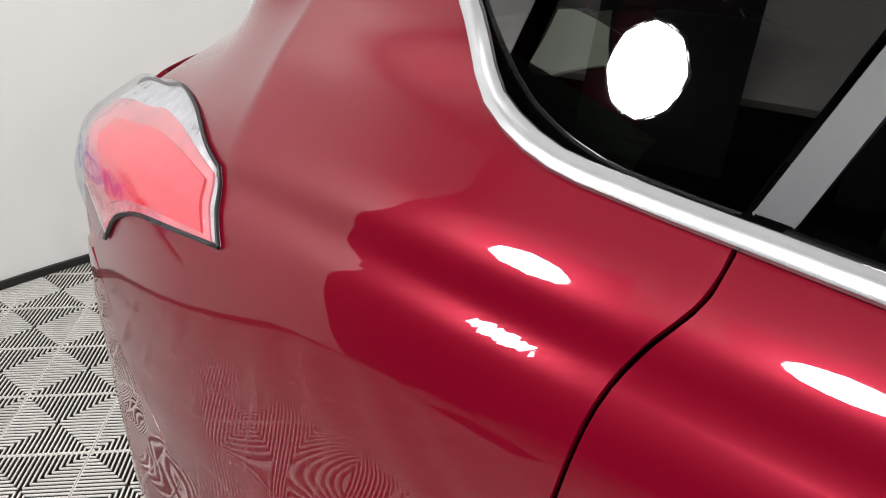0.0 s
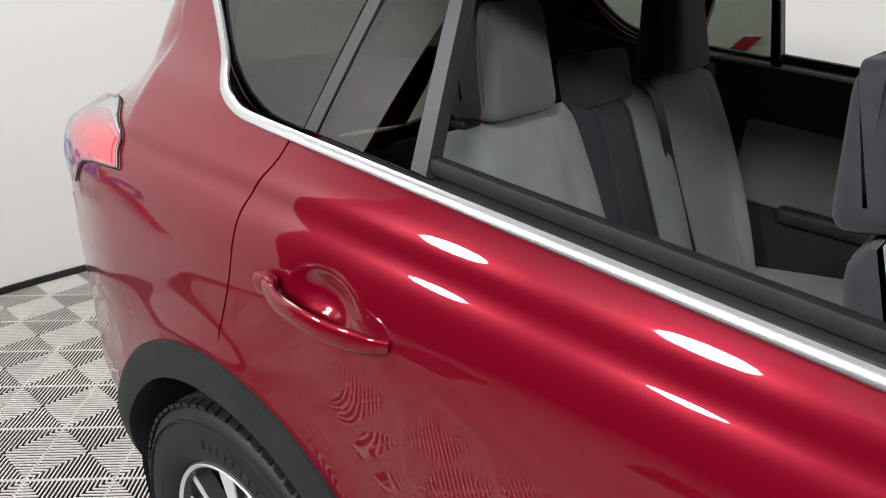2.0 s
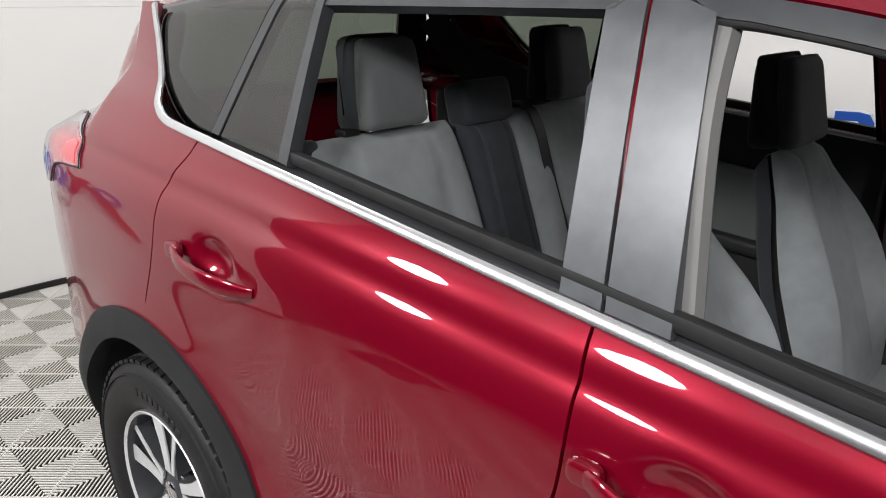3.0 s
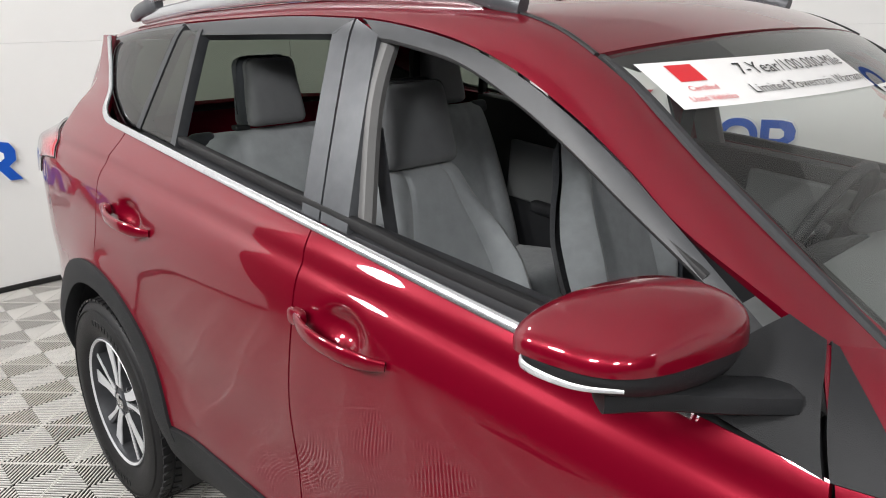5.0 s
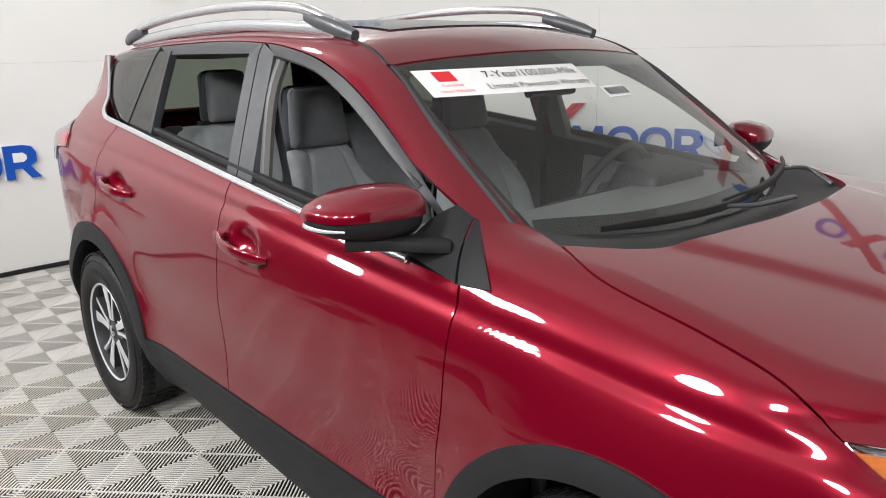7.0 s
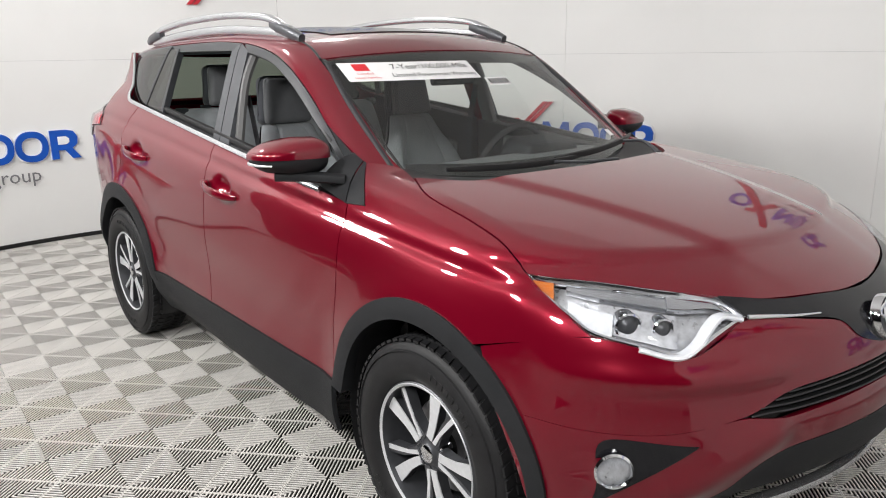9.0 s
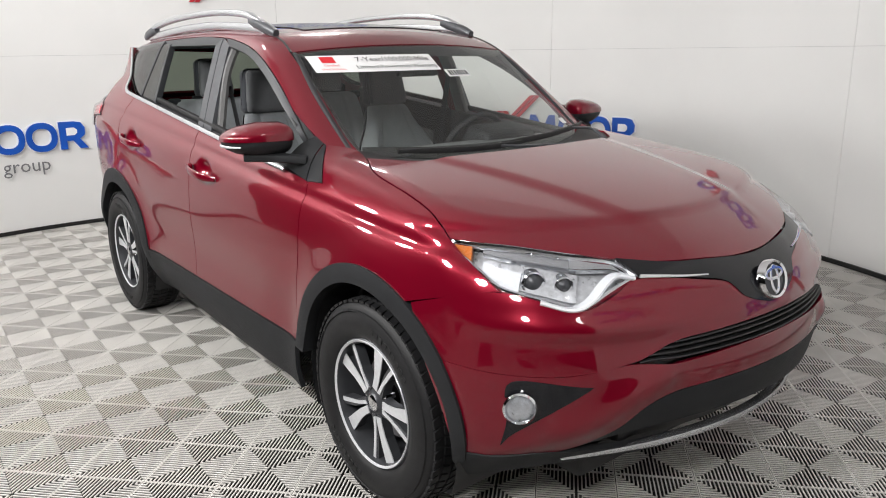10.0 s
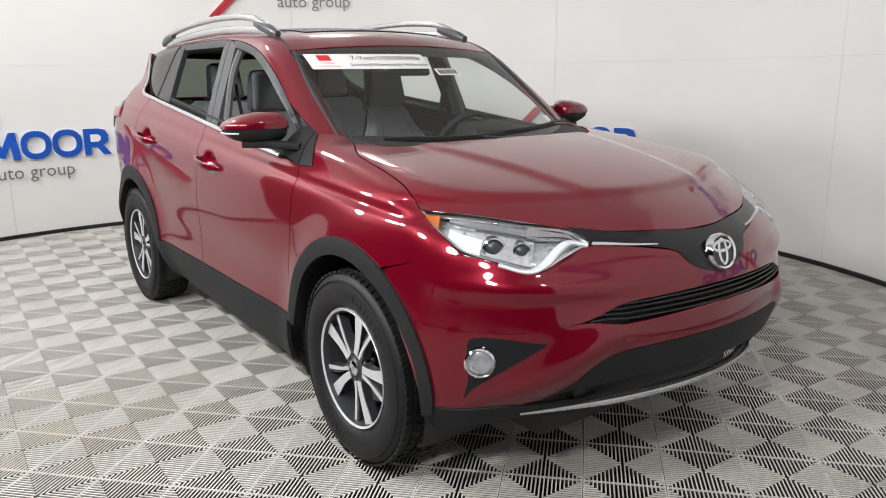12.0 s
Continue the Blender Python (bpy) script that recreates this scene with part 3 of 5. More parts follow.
# window surrounds
panel_pair("window_frame", gls(*OPEN_TOP), gls((-0.20, 1.581), (-0.09, 1.568), (0.10, 1.532), (0.26, 1.482), (0.40, 1.418), (0.52, 1.35), (0.62, 1.285), (0.80, 1.155)),
           gls((-0.125, 1.537), (-0.20, 1.581)), gls((0.78, 1.150), (0.80, 1.155)), 60, 8, upper, FRAME_DARK, front_doors, "satin black window frame", depth=0.035)
panel_pair("pillar_cover", gls((-0.172, 1.17), (-0.075, 1.162)), gls((-0.222, 1.583), (-0.125, 1.545)), gls((-0.172, 1.17), (-0.222, 1.583)), gls((-0.075, 1.162), (-0.125, 1.545)),
           10, 24, upper, SATIN, front_doors, "satin black pillar cover", depth=0.03)
panel_pair("pillar_cover", gls((-0.245, 1.178), (-0.176, 1.17)), gls((-0.285, 1.55), (-0.228, 1.583)), gls((-0.245, 1.178), (-0.285, 1.55)), gls((-0.176, 1.17), (-0.228, 1.583)),
           10, 24, upper, SATIN, rear_doors, "satin black pillar cover", depth=0.03)
panel_pair("window_frame", gls((-0.94, 1.545), (-0.27, 1.545)), gls((-1.04, 1.585), (-0.53, 1.594), (-0.228, 1.583)), gls((-0.94, 1.545), (-1.04, 1.585)), gls((-0.27, 1.545), (-0.228, 1.583)),
           40, 8, upper, FRAME_DARK, rear_doors, "satin black window frame", depth=0.035)
panel_pair("divider_bar", gls((-0.918, 1.257), (-0.885, 1.252)), gls((-0.917, 1.56), (-0.893, 1.56)), gls((-0.918, 1.257), (-0.917, 1.56)), gls((-0.885, 1.252), (-0.893, 1.56)),
           8, 20, upper, FRAME_DARK, rear_doors, "satin black divider bar", depth=0.03, proud=0.004)
panel_pair("rear_edge_trim", gls((-1.168, 1.282), (-1.138, 1.279)), gls((-1.045, 1.575), (-1.018, 1.575)), gls((-1.168, 1.282), (-1.045, 1.575)), gls((-1.138, 1.279), (-1.018, 1.575)),
           8, 20, upper, FRAME_DARK, rear_doors, "satin black window edge", depth=0.03, proud=0.003)
panel_pair("vent_pane", gls((-1.138, 1.279), (-0.918, 1.255)), gls((-1.018, 1.560), (-0.917, 1.560)), gls((-1.138, 1.279), (-1.018, 1.560)), gls((-0.918, 1.255), (-0.917, 1.560)),
           12, 20, upper, TINT, rear_doors, "dark privacy glass", depth=0.004, gap=0.0)
Q_EDGE = ((-1.24, 1.284), (-1.317, 1.295), (-1.382, 1.321), (-1.417, 1.352), (-1.456, 1.40), (-1.533, 1.50), (-1.56, 1.538))
panel_pair("quarter_pane", gls((-1.25, 1.283), (-1.175, 1.280)), gls((-1.565, 1.535), (-1.3, 1.56), (-1.055, 1.572)), gls(*[(x - 0.008, z - 0.002) for x, z in Q_EDGE]), gls((-1.175, 1.280), (-1.055, 1.572)), 24, 24, upper, TINT,
           None, "dark privacy glass", depth=0.004, gap=0.0)
panel_pair("quarter_top_trim", gls((-1.56, 1.535), (-1.3, 1.56), (-1.05, 1.572)), gls((-1.58, 1.548), (-1.3, 1.575), (-1.04, 1.588)), gls((-1.56, 1.535), (-1.58, 1.548)), gls((-1.05, 1.572), (-1.04, 1.588)),
           24, 5, upper, SATIN, None, depth=0.02)

# side of the body behind the doors
quarters = panel_pair("quarter_panel", sds((-1.72, 0.60), (-1.64, 0.69), (-1.50, 0.79), (-1.285, 0.83)), [(-1.77, -0.53, 1.55), (-1.7, -0.60, 1.55), (-1.575, -0.62, 1.55)],
                      [(-1.72, -0.87, 0.60), (-1.84, -0.85, 0.80), (-2.00, -0.82, 1.02), (-1.98, -0.66, 1.25), (-1.83, -0.59, 1.40), (-1.77, -0.53, 1.55)],
                      sds(*Q_SEAM[4:]) + gls((-1.172, 1.2805), *Q_EDGE, (-1.575, 1.55)), 64, 120, body, PAINT, sideways=True)
# wing in front of the doors
panel_pair("front_wing", sds((0.85, 0.44), (0.90, 0.54), (1.01, 0.70), (1.19, 0.795), (1.40, 0.795), (1.52, 0.775), (1.59, 0.785), (1.68, 0.812), (1.87, 0.868)),
           [(0.80, -0.715, 1.165), (0.90, -0.63, 1.145), (1.02, -0.66, 1.14), (1.18, -0.73, 1.11), (1.41, -0.76, 1.07), (1.55, -0.78, 1.04), (1.66, -0.80, 0.985)],
           sds(*F_SEAM) + [(0.80, -0.715, 1.165)], [(1.87, -0.79, 0.868), (1.80, -0.80, 0.91), (1.66, -0.80, 0.985)], 80, 60, body, PAINT)
# pillar and cant rail, from screen base to tail
panel_pair("roof_side", [(0.83, -0.71, 1.165)] + [gl(x, z + 0.003) for x, z in reversed(FRAME_OUT[1:-1])] + [(-1.58, -0.62, 1.55), (-1.77, -0.53, 1.55)],
           [(0.92, -0.60, 1.135), (0.83, -0.615, 1.185), (0.65, -0.60, 1.315), (0.50, -0.60, 1.42), (0.37, -0.595, 1.51), (0.20, -0.57, 1.57), (-0.2, -0.545, 1.61), (-1.0, -0.535, 1.615), (-1.6, -0.53, 1.585), (-1.80, -0.48, 1.57)],
           [(0.83, -0.71, 1.165), (0.92, -0.60, 1.135)], [(-1.77, -0.53, 1.55), (-1.80, -0.48, 1.57)], 110, 16, upper, PAINT)
# roof
part("roof", skin(coons(sym([(0.37, -0.59, 1.512), (0.415, -0.3, 1.545), (0.43, 0, 1.552)]), sym([(-1.80, -0.47, 1.572), (-1.95, 0, 1.575)]),
                        [(0.37, -0.59, 1.512), (0.20, -0.565, 1.575), (-0.2, -0.54, 1.612), (-1.0, -0.53, 1.617), (-1.6, -0.525, 1.587), (-1.80, -0.47, 1.572)],
                        [(0.37, 0.59, 1.512), (0.20, 0.565, 1.575), (-0.2, 0.54, 1.612), (-1.0, 0.53, 1.617), (-1.6, 0.525, 1.587), (-1.80, 0.47, 1.572)], 50, 60), upper), PAINT, car)
part("sunroof_pane", skin(coons(sym([(0.14, -0.40, 1.61), (0.16, 0, 1.62)]), sym([(-0.42, -0.42, 1.65), (-0.42, 0, 1.655)]), [(0.14, -0.40, 1.6), (-0.42, -0.42, 1.65)], [(0.14, 0.40, 1.6), (-0.42, 0.42, 1.65)], 24, 20),
                          upper, proud=0.004), PIANO, car, "dark glass sunroof")
# bonnet
part("bonnet", skin(coons(sym([(1.02, -0.655, 1.14), (1.17, -0.50, 1.125), (1.23, -0.2, 1.12), (1.24, 0, 1.12)]), sym([(1.665, -0.80, 0.986), (1.74, -0.755, 0.982), (1.91, -0.59, 0.954), (2.05, -0.40, 0.924), (2.13, -0.15, 0.905), (2.145, 0, 0.90)]),
                          [(1.02, -0.655, 1.14), (1.18, -0.728, 1.11), (1.41, -0.758, 1.07), (1.55, -0.778, 1.04), (1.665, -0.80, 0.986)],
                          [(1.02, 0.655, 1.14), (1.18, 0.728, 1.11), (1.41, 0.758, 1.07), (1.55, 0.778, 1.04), (1.665, 0.80, 0.986)], 90, 60), lower), PAINT, car)
# cowl below the screen
part("cowl", skin(coons(sym([(0.90, -0.62, 1.15), (1.0, -0.4, 1.10), (1.05, 0, 1.09)]), sym([(1.03, -0.655, 1.128), (1.18, -0.50, 1.11), (1.24, -0.2, 1.105), (1.25, 0, 1.105)]), [(0.90, -0.62, 1.15), (1.03, -0.655, 1.128)],
                        [(0.90, 0.62, 1.15), (1.03, 0.655, 1.128)], 40, 10), None, gap=0, depth=0.05), BLACK, car, "grained black cowl panel")
# screens
SCREEN_EDGE = [(0.915, -0.605, 1.135), (0.83, -0.615, 1.185), (0.65, -0.60, 1.315), (0.50, -0.60, 1.42), (0.375, -0.59, 1.508)]
screen_grid = coons(sym([(0.915, -0.605, 1.135), (1.02, -0.3, 1.10), (1.05, 0, 1.09)]), sym([(0.375, -0.59, 1.508), (0.42, -0.3, 1.54), (0.435, 0, 1.548)]),
                    SCREEN_EDGE, [(x, -y, z) for x, y, z in SCREEN_EDGE], 40, 30)
screen = part("windscreen", skin(screen_grid, upper, depth=0.004, gap=0.001), GLASS, car, "clear laminated windscreen")
screen.visible_shadow = False
TOP_IN = sym([(0.42, -0.545, 1.478), (0.49, -0.3, 1.497), (0.51, 0, 1.503)])
part("shade_band", skin(coons(TOP_IN, sym([(0.378, -0.585, 1.506), (0.42, -0.3, 1.538), (0.435, 0, 1.546)]), [(0.42, -0.545, 1.478), (0.378, -0.585, 1.506)], [(0.42, 0.545, 1.478), (0.378, 0.585, 1.506)], 40, 6), upper, proud=-0.006, turned=False), BLACK, screen, "black printed band")
part("shade_band", skin(coons(sym([(0.915, -0.602, 1.135), (1.02, -0.3, 1.10), (1.05, 0, 1.09)]), sym([(0.875, -0.58, 1.165), (0.96, -0.3, 1.15), (0.985, 0, 1.14)]), [(0.915, -0.602, 1.135), (0.875, -0.58, 1.165)], [(0.915, 0.602, 1.135), (0.875, 0.58, 1.165)], 40, 6),
                        upper, proud=-0.006, turned=False), BLACK, screen, "black printed band")
for mirror in (False, True):
    part("shade_band", skin(coons([(0.90, -0.607, 1.145), (0.65, -0.60, 1.315), (0.378, -0.588, 1.506)], [(0.892, -0.594, 1.15), (0.645, -0.588, 1.32), (0.384, -0.577, 1.50)], [(0.90, -0.607, 1.145), (0.892, -0.594, 1.15)], [(0.378, -0.588, 1.506), (0.384, -0.577, 1.50)], 30, 5),
                            upper, proud=-0.006, turned=False, mirror=mirror), BLACK, screen, "black printed band")
# tail
part("tailgate", skin(coons(sym([(-2.17, -0.55, 0.93), (-2.245, 0, 0.93)]), sym([(-2.07, -0.62, 1.25), (-2.13, 0, 1.24)]), [(-2.17, -0.55, 0.93), (-2.12, -0.62, 1.1), (-2.07, -0.62, 1.25)], [(-2.17, 0.55, 0.93), (-2.12, 0.62, 1.1), (-2.07, 0.62, 1.25)], 40, 20), body), PAINT, car)
rear_pane = part("rear_screen", skin(coons(sym([(-2.04, -0.60, 1.25), (-2.11, 0, 1.243)]), sym([(-1.83, -0.46, 1.542), (-1.93, 0, 1.55)]), [(-2.04, -0.60, 1.25), (-1.83, -0.46, 1.542)], [(-2.04, 0.60, 1.25), (-1.83, 0.46, 1.542)], 30, 20), upper, depth=0.004), TINT, car, "dark privacy glass")
for mirror in (False, True):
    hg = coons([(-1.98, -0.66, 1.25), (-2.03, -0.56, 1.25)], [(-1.77, -0.53, 1.548), (-1.83, -0.44, 1.545)], [(-1.98, -0.66, 1.25), (-1.83, -0.59, 1.40), (-1.77, -0.53, 1.548)], [(-2.03, -0.56, 1.25), (-1.83, -0.44, 1.545)], 10, 24)
    part("tailgate_frame", skin(hg, upper, mirror=mirror, gap=0.0), PAINT, car)
    part("tailgate_trim", skin(hg, upper, mirror=mirror, gap=-0.01, proud=-0.03, turned=False), CABIN, car, "black tailgate trim")
part("roof_spoiler", skin(coons(sym([(-1.83, -0.45, 1.535), (-1.97, 0, 1.53)]), sym([(-1.81, -0.46, 1.568), (-1.94, 0, 1.58)]), [(-1.83, -0.45, 1.535), (-1.81, -0.46, 1.568)], [(-1.83, 0.45, 1.535), (-1.81, 0.46, 1.568)], 30, 6), None, gap=0), PAINT, car)
part("rear_bumper", skin(coons(sym([(-1.80, -0.86, 0.42), (-1.95, -0.84, 0.40), (-2.2, -0.62, 0.39), (-2.3, -0.3, 0.39), (-2.32, 0, 0.39)]), sym([(-2.02, -0.82, 1.02), (-2.1, -0.75, 1.0), (-2.2, -0.5, 0.925), (-2.245, 0, 0.925)]),
                               [(-1.80, -0.86, 0.42), (-1.72, -0.87, 0.60), (-1.84, -0.85, 0.80), (-2.02, -0.82, 1.02)], [(-1.80, 0.86, 0.42), (-1.72, 0.87, 0.60), (-1.84, 0.85, 0.80), (-2.02, 0.82, 1.02)], 80, 30), body), PAINT, car)
part("rear_valance", skin(coons(sym([(-1.82, -0.83, 0.27), (-2.1, -0.68, 0.27), (-2.24, 0, 0.27)]), sym([(-1.80, -0.86, 0.42), (-1.95, -0.84, 0.40), (-2.2, -0.62, 0.39), (-2.32, 0, 0.39)]), [(-1.82, -0.83, 0.27), (-1.80, -0.86, 0.42)], [(-1.82, 0.83, 0.27), (-1.80, 0.86, 0.42)], 60, 10), lower, proud=0.006), PLASTIC, car, "grained grey plastic valance")

# front bumper, grille and lower trim
A_TOP = sym([(1.585, -0.87, 0.785), (1.86, -0.80, 0.868), (1.97, -0.70, 0.838), (2.035, -0.635, 0.82), (2.06, -0.54, 0.85), (2.075, -0.45, 0.885), (2.15, -0.28, 0.868), (2.19, -0.18, 0.85), (2.22, -0.12, 0.80), (2.235, 0, 0.765)])
A_BOT = sym([(1.64, -0.86, 0.64), (1.9, -0.80, 0.64), (2.03, -0.68, 0.645), (2.13, -0.53, 0.672), (2.18, -0.41, 0.718), (2.22, -0.25, 0.73), (2.24, 0, 0.735)])
B_TOP = sym([(1.64, -0.86, 0.64), (1.9, -0.80, 0.64), (2.03, -0.68, 0.645), (2.13, -0.53, 0.668), (2.18, -0.41, 0.655), (2.24, -0.15, 0.672), (2.25, 0, 0.675)])
B_BOT = sym([(1.76, -0.855, 0.37), (1.92, -0.79, 0.367), (2.03, -0.68, 0.362), (2.10, -0.57, 0.455), (2.165, -0.47, 0.555), (2.22, -0.3, 0.58), (2.25, 0, 0.588)])
bumper = part("front_bumper", skin(coons(A_BOT, A_TOP, [(1.64, -0.86, 0.64), (1.585, -0.87, 0.785)], [(1.64, 0.86, 0.64), (1.585, 0.87, 0.785)], 110, 26), lower, gap=0.001), PAINT, car)
part("lower_band", skin(coons(B_BOT, B_TOP, [(1.76, -0.855, 0.37), (1.64, -0.86, 0.64)], [(1.76, 0.855, 0.37), (1.64, 0.86, 0.64)], 110, 26), lower, gap=0.0005), PAINT, bumper)
grille = part("grille", skin(coons(sym([(2.13, -0.53, 0.665), (2.18, -0.41, 0.652), (2.24, -0.15, 0.67), (2.25, 0, 0.672)]), sym([(2.13, -0.53, 0.675), (2.18, -0.41, 0.72), (2.22, -0.25, 0.732), (2.24, 0, 0.738)]), [(2.13, -0.53, 0.665), (2.13, -0.53, 0.675)],
                                   [(2.13, 0.53, 0.665), (2.13, 0.53, 0.675)], 50, 8), lower, proud=-0.035, turned=False), BLACK, car, "black slatted front grille")
for k, (w, zo) in enumerate(((0.50, 0.676), (0.48, 0.693), (0.44, 0.710), (0.40, 0.725))):
    line = sym([(0, -w, zo - 0.012), (0, -w * 0.5, zo - 0.003), (0, 0, zo)])
    line = onto(lower, np.array([(2.24 - 0.45 * y * y, y, z) for _, y, z in curve(line, 40)])) - np.array([0.012, 0, 0])
    part("slat", sweep(line, oval(0.012, 0.0035, 8, 3), 0), BLACK, grille, "black horizontal slat")
part("lower_panel", skin(coons(sym([(2.05, -0.66, 0.375), (2.12, -0.53, 0.44), (2.2, -0.30, 0.475), (2.235, 0, 0.485)]), sym([(2.035, -0.675, 0.365), (2.10, -0.57, 0.453), (2.165, -0.47, 0.553), (2.22, -0.3, 0.578), (2.25, 0, 0.586)]),
                               [(2.05, -0.66, 0.375), (2.035, -0.675, 0.365)], [(2.05, 0.66, 0.375), (2.035, 0.675, 0.365)], 60, 12), lower, gap=0.0005), PLASTIC, bumper, "grained grey plastic panel")
part("lower_slot", skin(coons(sym([(1.96, -0.66, 0.30), (2.06, -0.5, 0.33), (2.14, 0, 0.36)]), sym([(2.03, -0.66, 0.39), (2.10, -0.53, 0.45), (2.18, -0.30, 0.485), (2.215, 0, 0.495)]), [(1.96, -0.66, 0.30), (2.03, -0.66, 0.39)], [(1.96, 0.66, 0.30), (2.03, 0.66, 0.39)], 40, 6),
                              lower, proud=-0.04, turned=False), BLACK, bumper, "black lower air slot")
lip = onto(lower, np.array([(2.2 - 0.45 * y * y, y, z) for _, y, z in curve(sym([(0, -0.66, 0.318), (0, -0.5, 0.348), (0, -0.25, 0.37), (0, 0, 0.378)]), 50)]))
part("bumper_lip", sweep(lip, oval(0.018, 0.013, 10, 3), 0, scales=lambda s: 0.45 + 0.55 * min(1, 5 * min(s, 1 - s))), BRUSHED, bumper, "silver skid strip")
panel_pair("corner_cladding", [(1.735, -0.84, 0.235), (1.85, -0.79, 0.25), (2.0, -0.64, 0.285), (2.12, -0.30, 0.32)], [(1.745, -0.86, 0.375), (1.92, -0.79, 0.365), (2.035, -0.67, 0.36), (2.16, -0.40, 0.34)],
           [(1.735, -0.84, 0.235), (1.745, -0.86, 0.375)], [(2.12, -0.30, 0.32), (2.16, -0.40, 0.34)], 40, 10, lower, PLASTIC, None, "grained grey plastic cladding", proud=0.004)
# fog lamp recess and lamp
for mirror in (False, True):
    g = coons([(1.895, -0.81, 0.415), (1.94, -0.785, 0.47), (2.075, -0.64, 0.606)], [(1.915, -0.80, 0.50), (1.925, -0.795, 0.622), (2.08, -0.635, 0.612)], [(1.895, -0.81, 0.415), (1.915, -0.80, 0.50)], [(2.075, -0.64, 0.606), (2.08, -0.635, 0.612)], 24, 14)
    pocket = part("fog_pocket", skin(g, lower, proud=0.002, depth=0.01, gap=0, mirror=mirror), PIANO, bumper, "black fog lamp pocket")
    s = -1 if mirror else 1
    c = Vector((1.945, -0.782 * s, 0.548))
    aim = (Vector((0.75, -0.66 * s, 0.0))).to_track_quat("-Y", "Z").to_matrix().to_4x4()
    m = Matrix.Translation(c) @ aim
    fog = lathe([(0.047, 0.02), (0.048, -0.012), (0.043, -0.018), (0.039, -0.012)], 32)
    fog.transform(m)
    part("chrome_ring", fog, CHROME, pocket, "chrome ring")
    fog = lathe([(0.0, -0.0165), (0.012, -0.016), (0.025, -0.014), (0.034, -0.0115), (0.040, -0.008)], 32)
    fog.transform(m)
    part("reflector", fog, LAMP_BACK, pocket, "bright faceted lamp lens")
    fog = lathe([(0.0, -0.022), (0.02, -0.021), (0.04, -0.013)], 32)
    fog.transform(m)
    part("fog_lens", fog, LENS, pocket, "clear round lens")

# black bar across the nose, with its badge
bar = part("nose_bar", skin(coons(sym([(2.075, -0.45, 0.888), (2.15, -0.28, 0.872), (2.185, -0.19, 0.853), (2.21, -0.135, 0.80), (2.235, -0.05, 0.772), (2.24, 0, 0.768)]), sym([(2.00, -0.47, 0.928), (2.08, -0.33, 0.912), (2.13, -0.15, 0.902), (2.15, 0, 0.898)]),
                                  [(2.075, -0.45, 0.888), (2.00, -0.47, 0.928)], [(2.075, 0.45, 0.888), (2.00, 0.47, 0.928)], 70, 14), lower, proud=0.003), PIANO, car, "gloss black nose bar")
for s in (1, -1):
    line = onto(lower, np.array([(2.072, -0.452 * s, 0.896), (2.10, -0.39 * s, 0.891), (2.13, -0.32 * s, 0.886), (2.155, -0.24 * s, 0.880)]))
    part("chrome_strip", sweep(line + np.array([0.006, 0, 0]), oval(0.006, 0.006, 8, 3), 24, scales=lambda u: 1 - 0.6 * u), CHROME, bar, "thin chrome strip")
aim = Vector((1, 0, 0.28)).to_track_quat("-Y", "Z").to_matrix().to_4x4()
m = Matrix.Translation((2.222, 0, 0.828)) @ aim
b = lathe([(0.0, -0.012), (0.05, -0.011), (0.066, -0.006), (0.07, 0.004)], 40)
b.transform(m @ Matrix.Diagonal((0.86, 1, 0.76, 1)))
badge = part("badge", b, RIM_DARK, bar, "oval chrome and dark badge")
b = lathe([(0.066, 0.004), (0.066, -0.014), (0.074, -0.018), (0.08, -0.010), (0.08, 0.006)], 44)
b.transform(m @ Matrix.Diagonal((0.86, 1, 0.76, 1)))
part("badge_ring", b, CHROME, bar, "chrome oval ring")
for a, bb, dz in ((0.020, 0.040, 0.0), (0.045, 0.016, 0.018)):
    pts = [(x, -0.013, z + dz) for x, z in oval(a, bb, 28)]
    pts.append(pts[0])
    b = sweep(pts, oval(0.0055, 0.003, 6), 0, up=(0, -1, 0))
    b.transform(m)
    part("badge_ring", b, CHROME, bar, "chrome oval ring")

# sills and arch mouldings
panel_pair("sill_cladding", sds((-0.88, 0.255), (0.86, 0.255)), sds((-0.90, 0.468), (-0.187, 0.458), (0.85, 0.438)), sds((-0.88, 0.255), (-0.90, 0.468)), sds((0.86, 0.255), (0.85, 0.438)), 60, 16, lower, PLASTIC, None,
           "grained grey plastic sill cladding", proud=0.008, gap=0.0)
for wx in (-1.33, 1.33):
    def arc(r, a0, a1):
        return [(wx + r * math.cos(radians(a)), -0.88, 0.355 + r * math.sin(radians(a))) for a in np.linspace(a0, a1, 15)]
    a0, a1 = (8, 190) if wx < 0 else (-6, 172)
    inner, outer = arc(0.428, a0, a1), arc(0.503 if wx < 0 else 0.486, a0, a1)
    panel_pair("arch_moulding", inner, outer, [inner[0], outer[0]], [inner[-1], outer[-1]], 70, 10, lower, PLASTIC, None, "grained grey plastic wheel arch moulding", proud=0.009, depth=0.05, gap=0)
    for s in (1, -1):
        bmw = bmesh.new()
        rows = []
        for a in np.linspace(-30, 210, 30):
            c, q = math.cos(radians(a)), math.sin(radians(a))
            rows.append([bmw.verts.new((wx + 0.435 * c, -s * y, max(0.2, 0.355 + 0.435 * q))) for y in (0.86, 0.70, 0.52)])
        for a, b2 in zip(rows[:-1], rows[1:]):
            for i in range(2):
                bmw.faces.new((a[i], a[i + 1], b2[i + 1], b2[i]))
        bmw.faces.new([r[2] for r in rows])
        part("wheel_well", bmw, BLACK, car, "black wheel well liner")

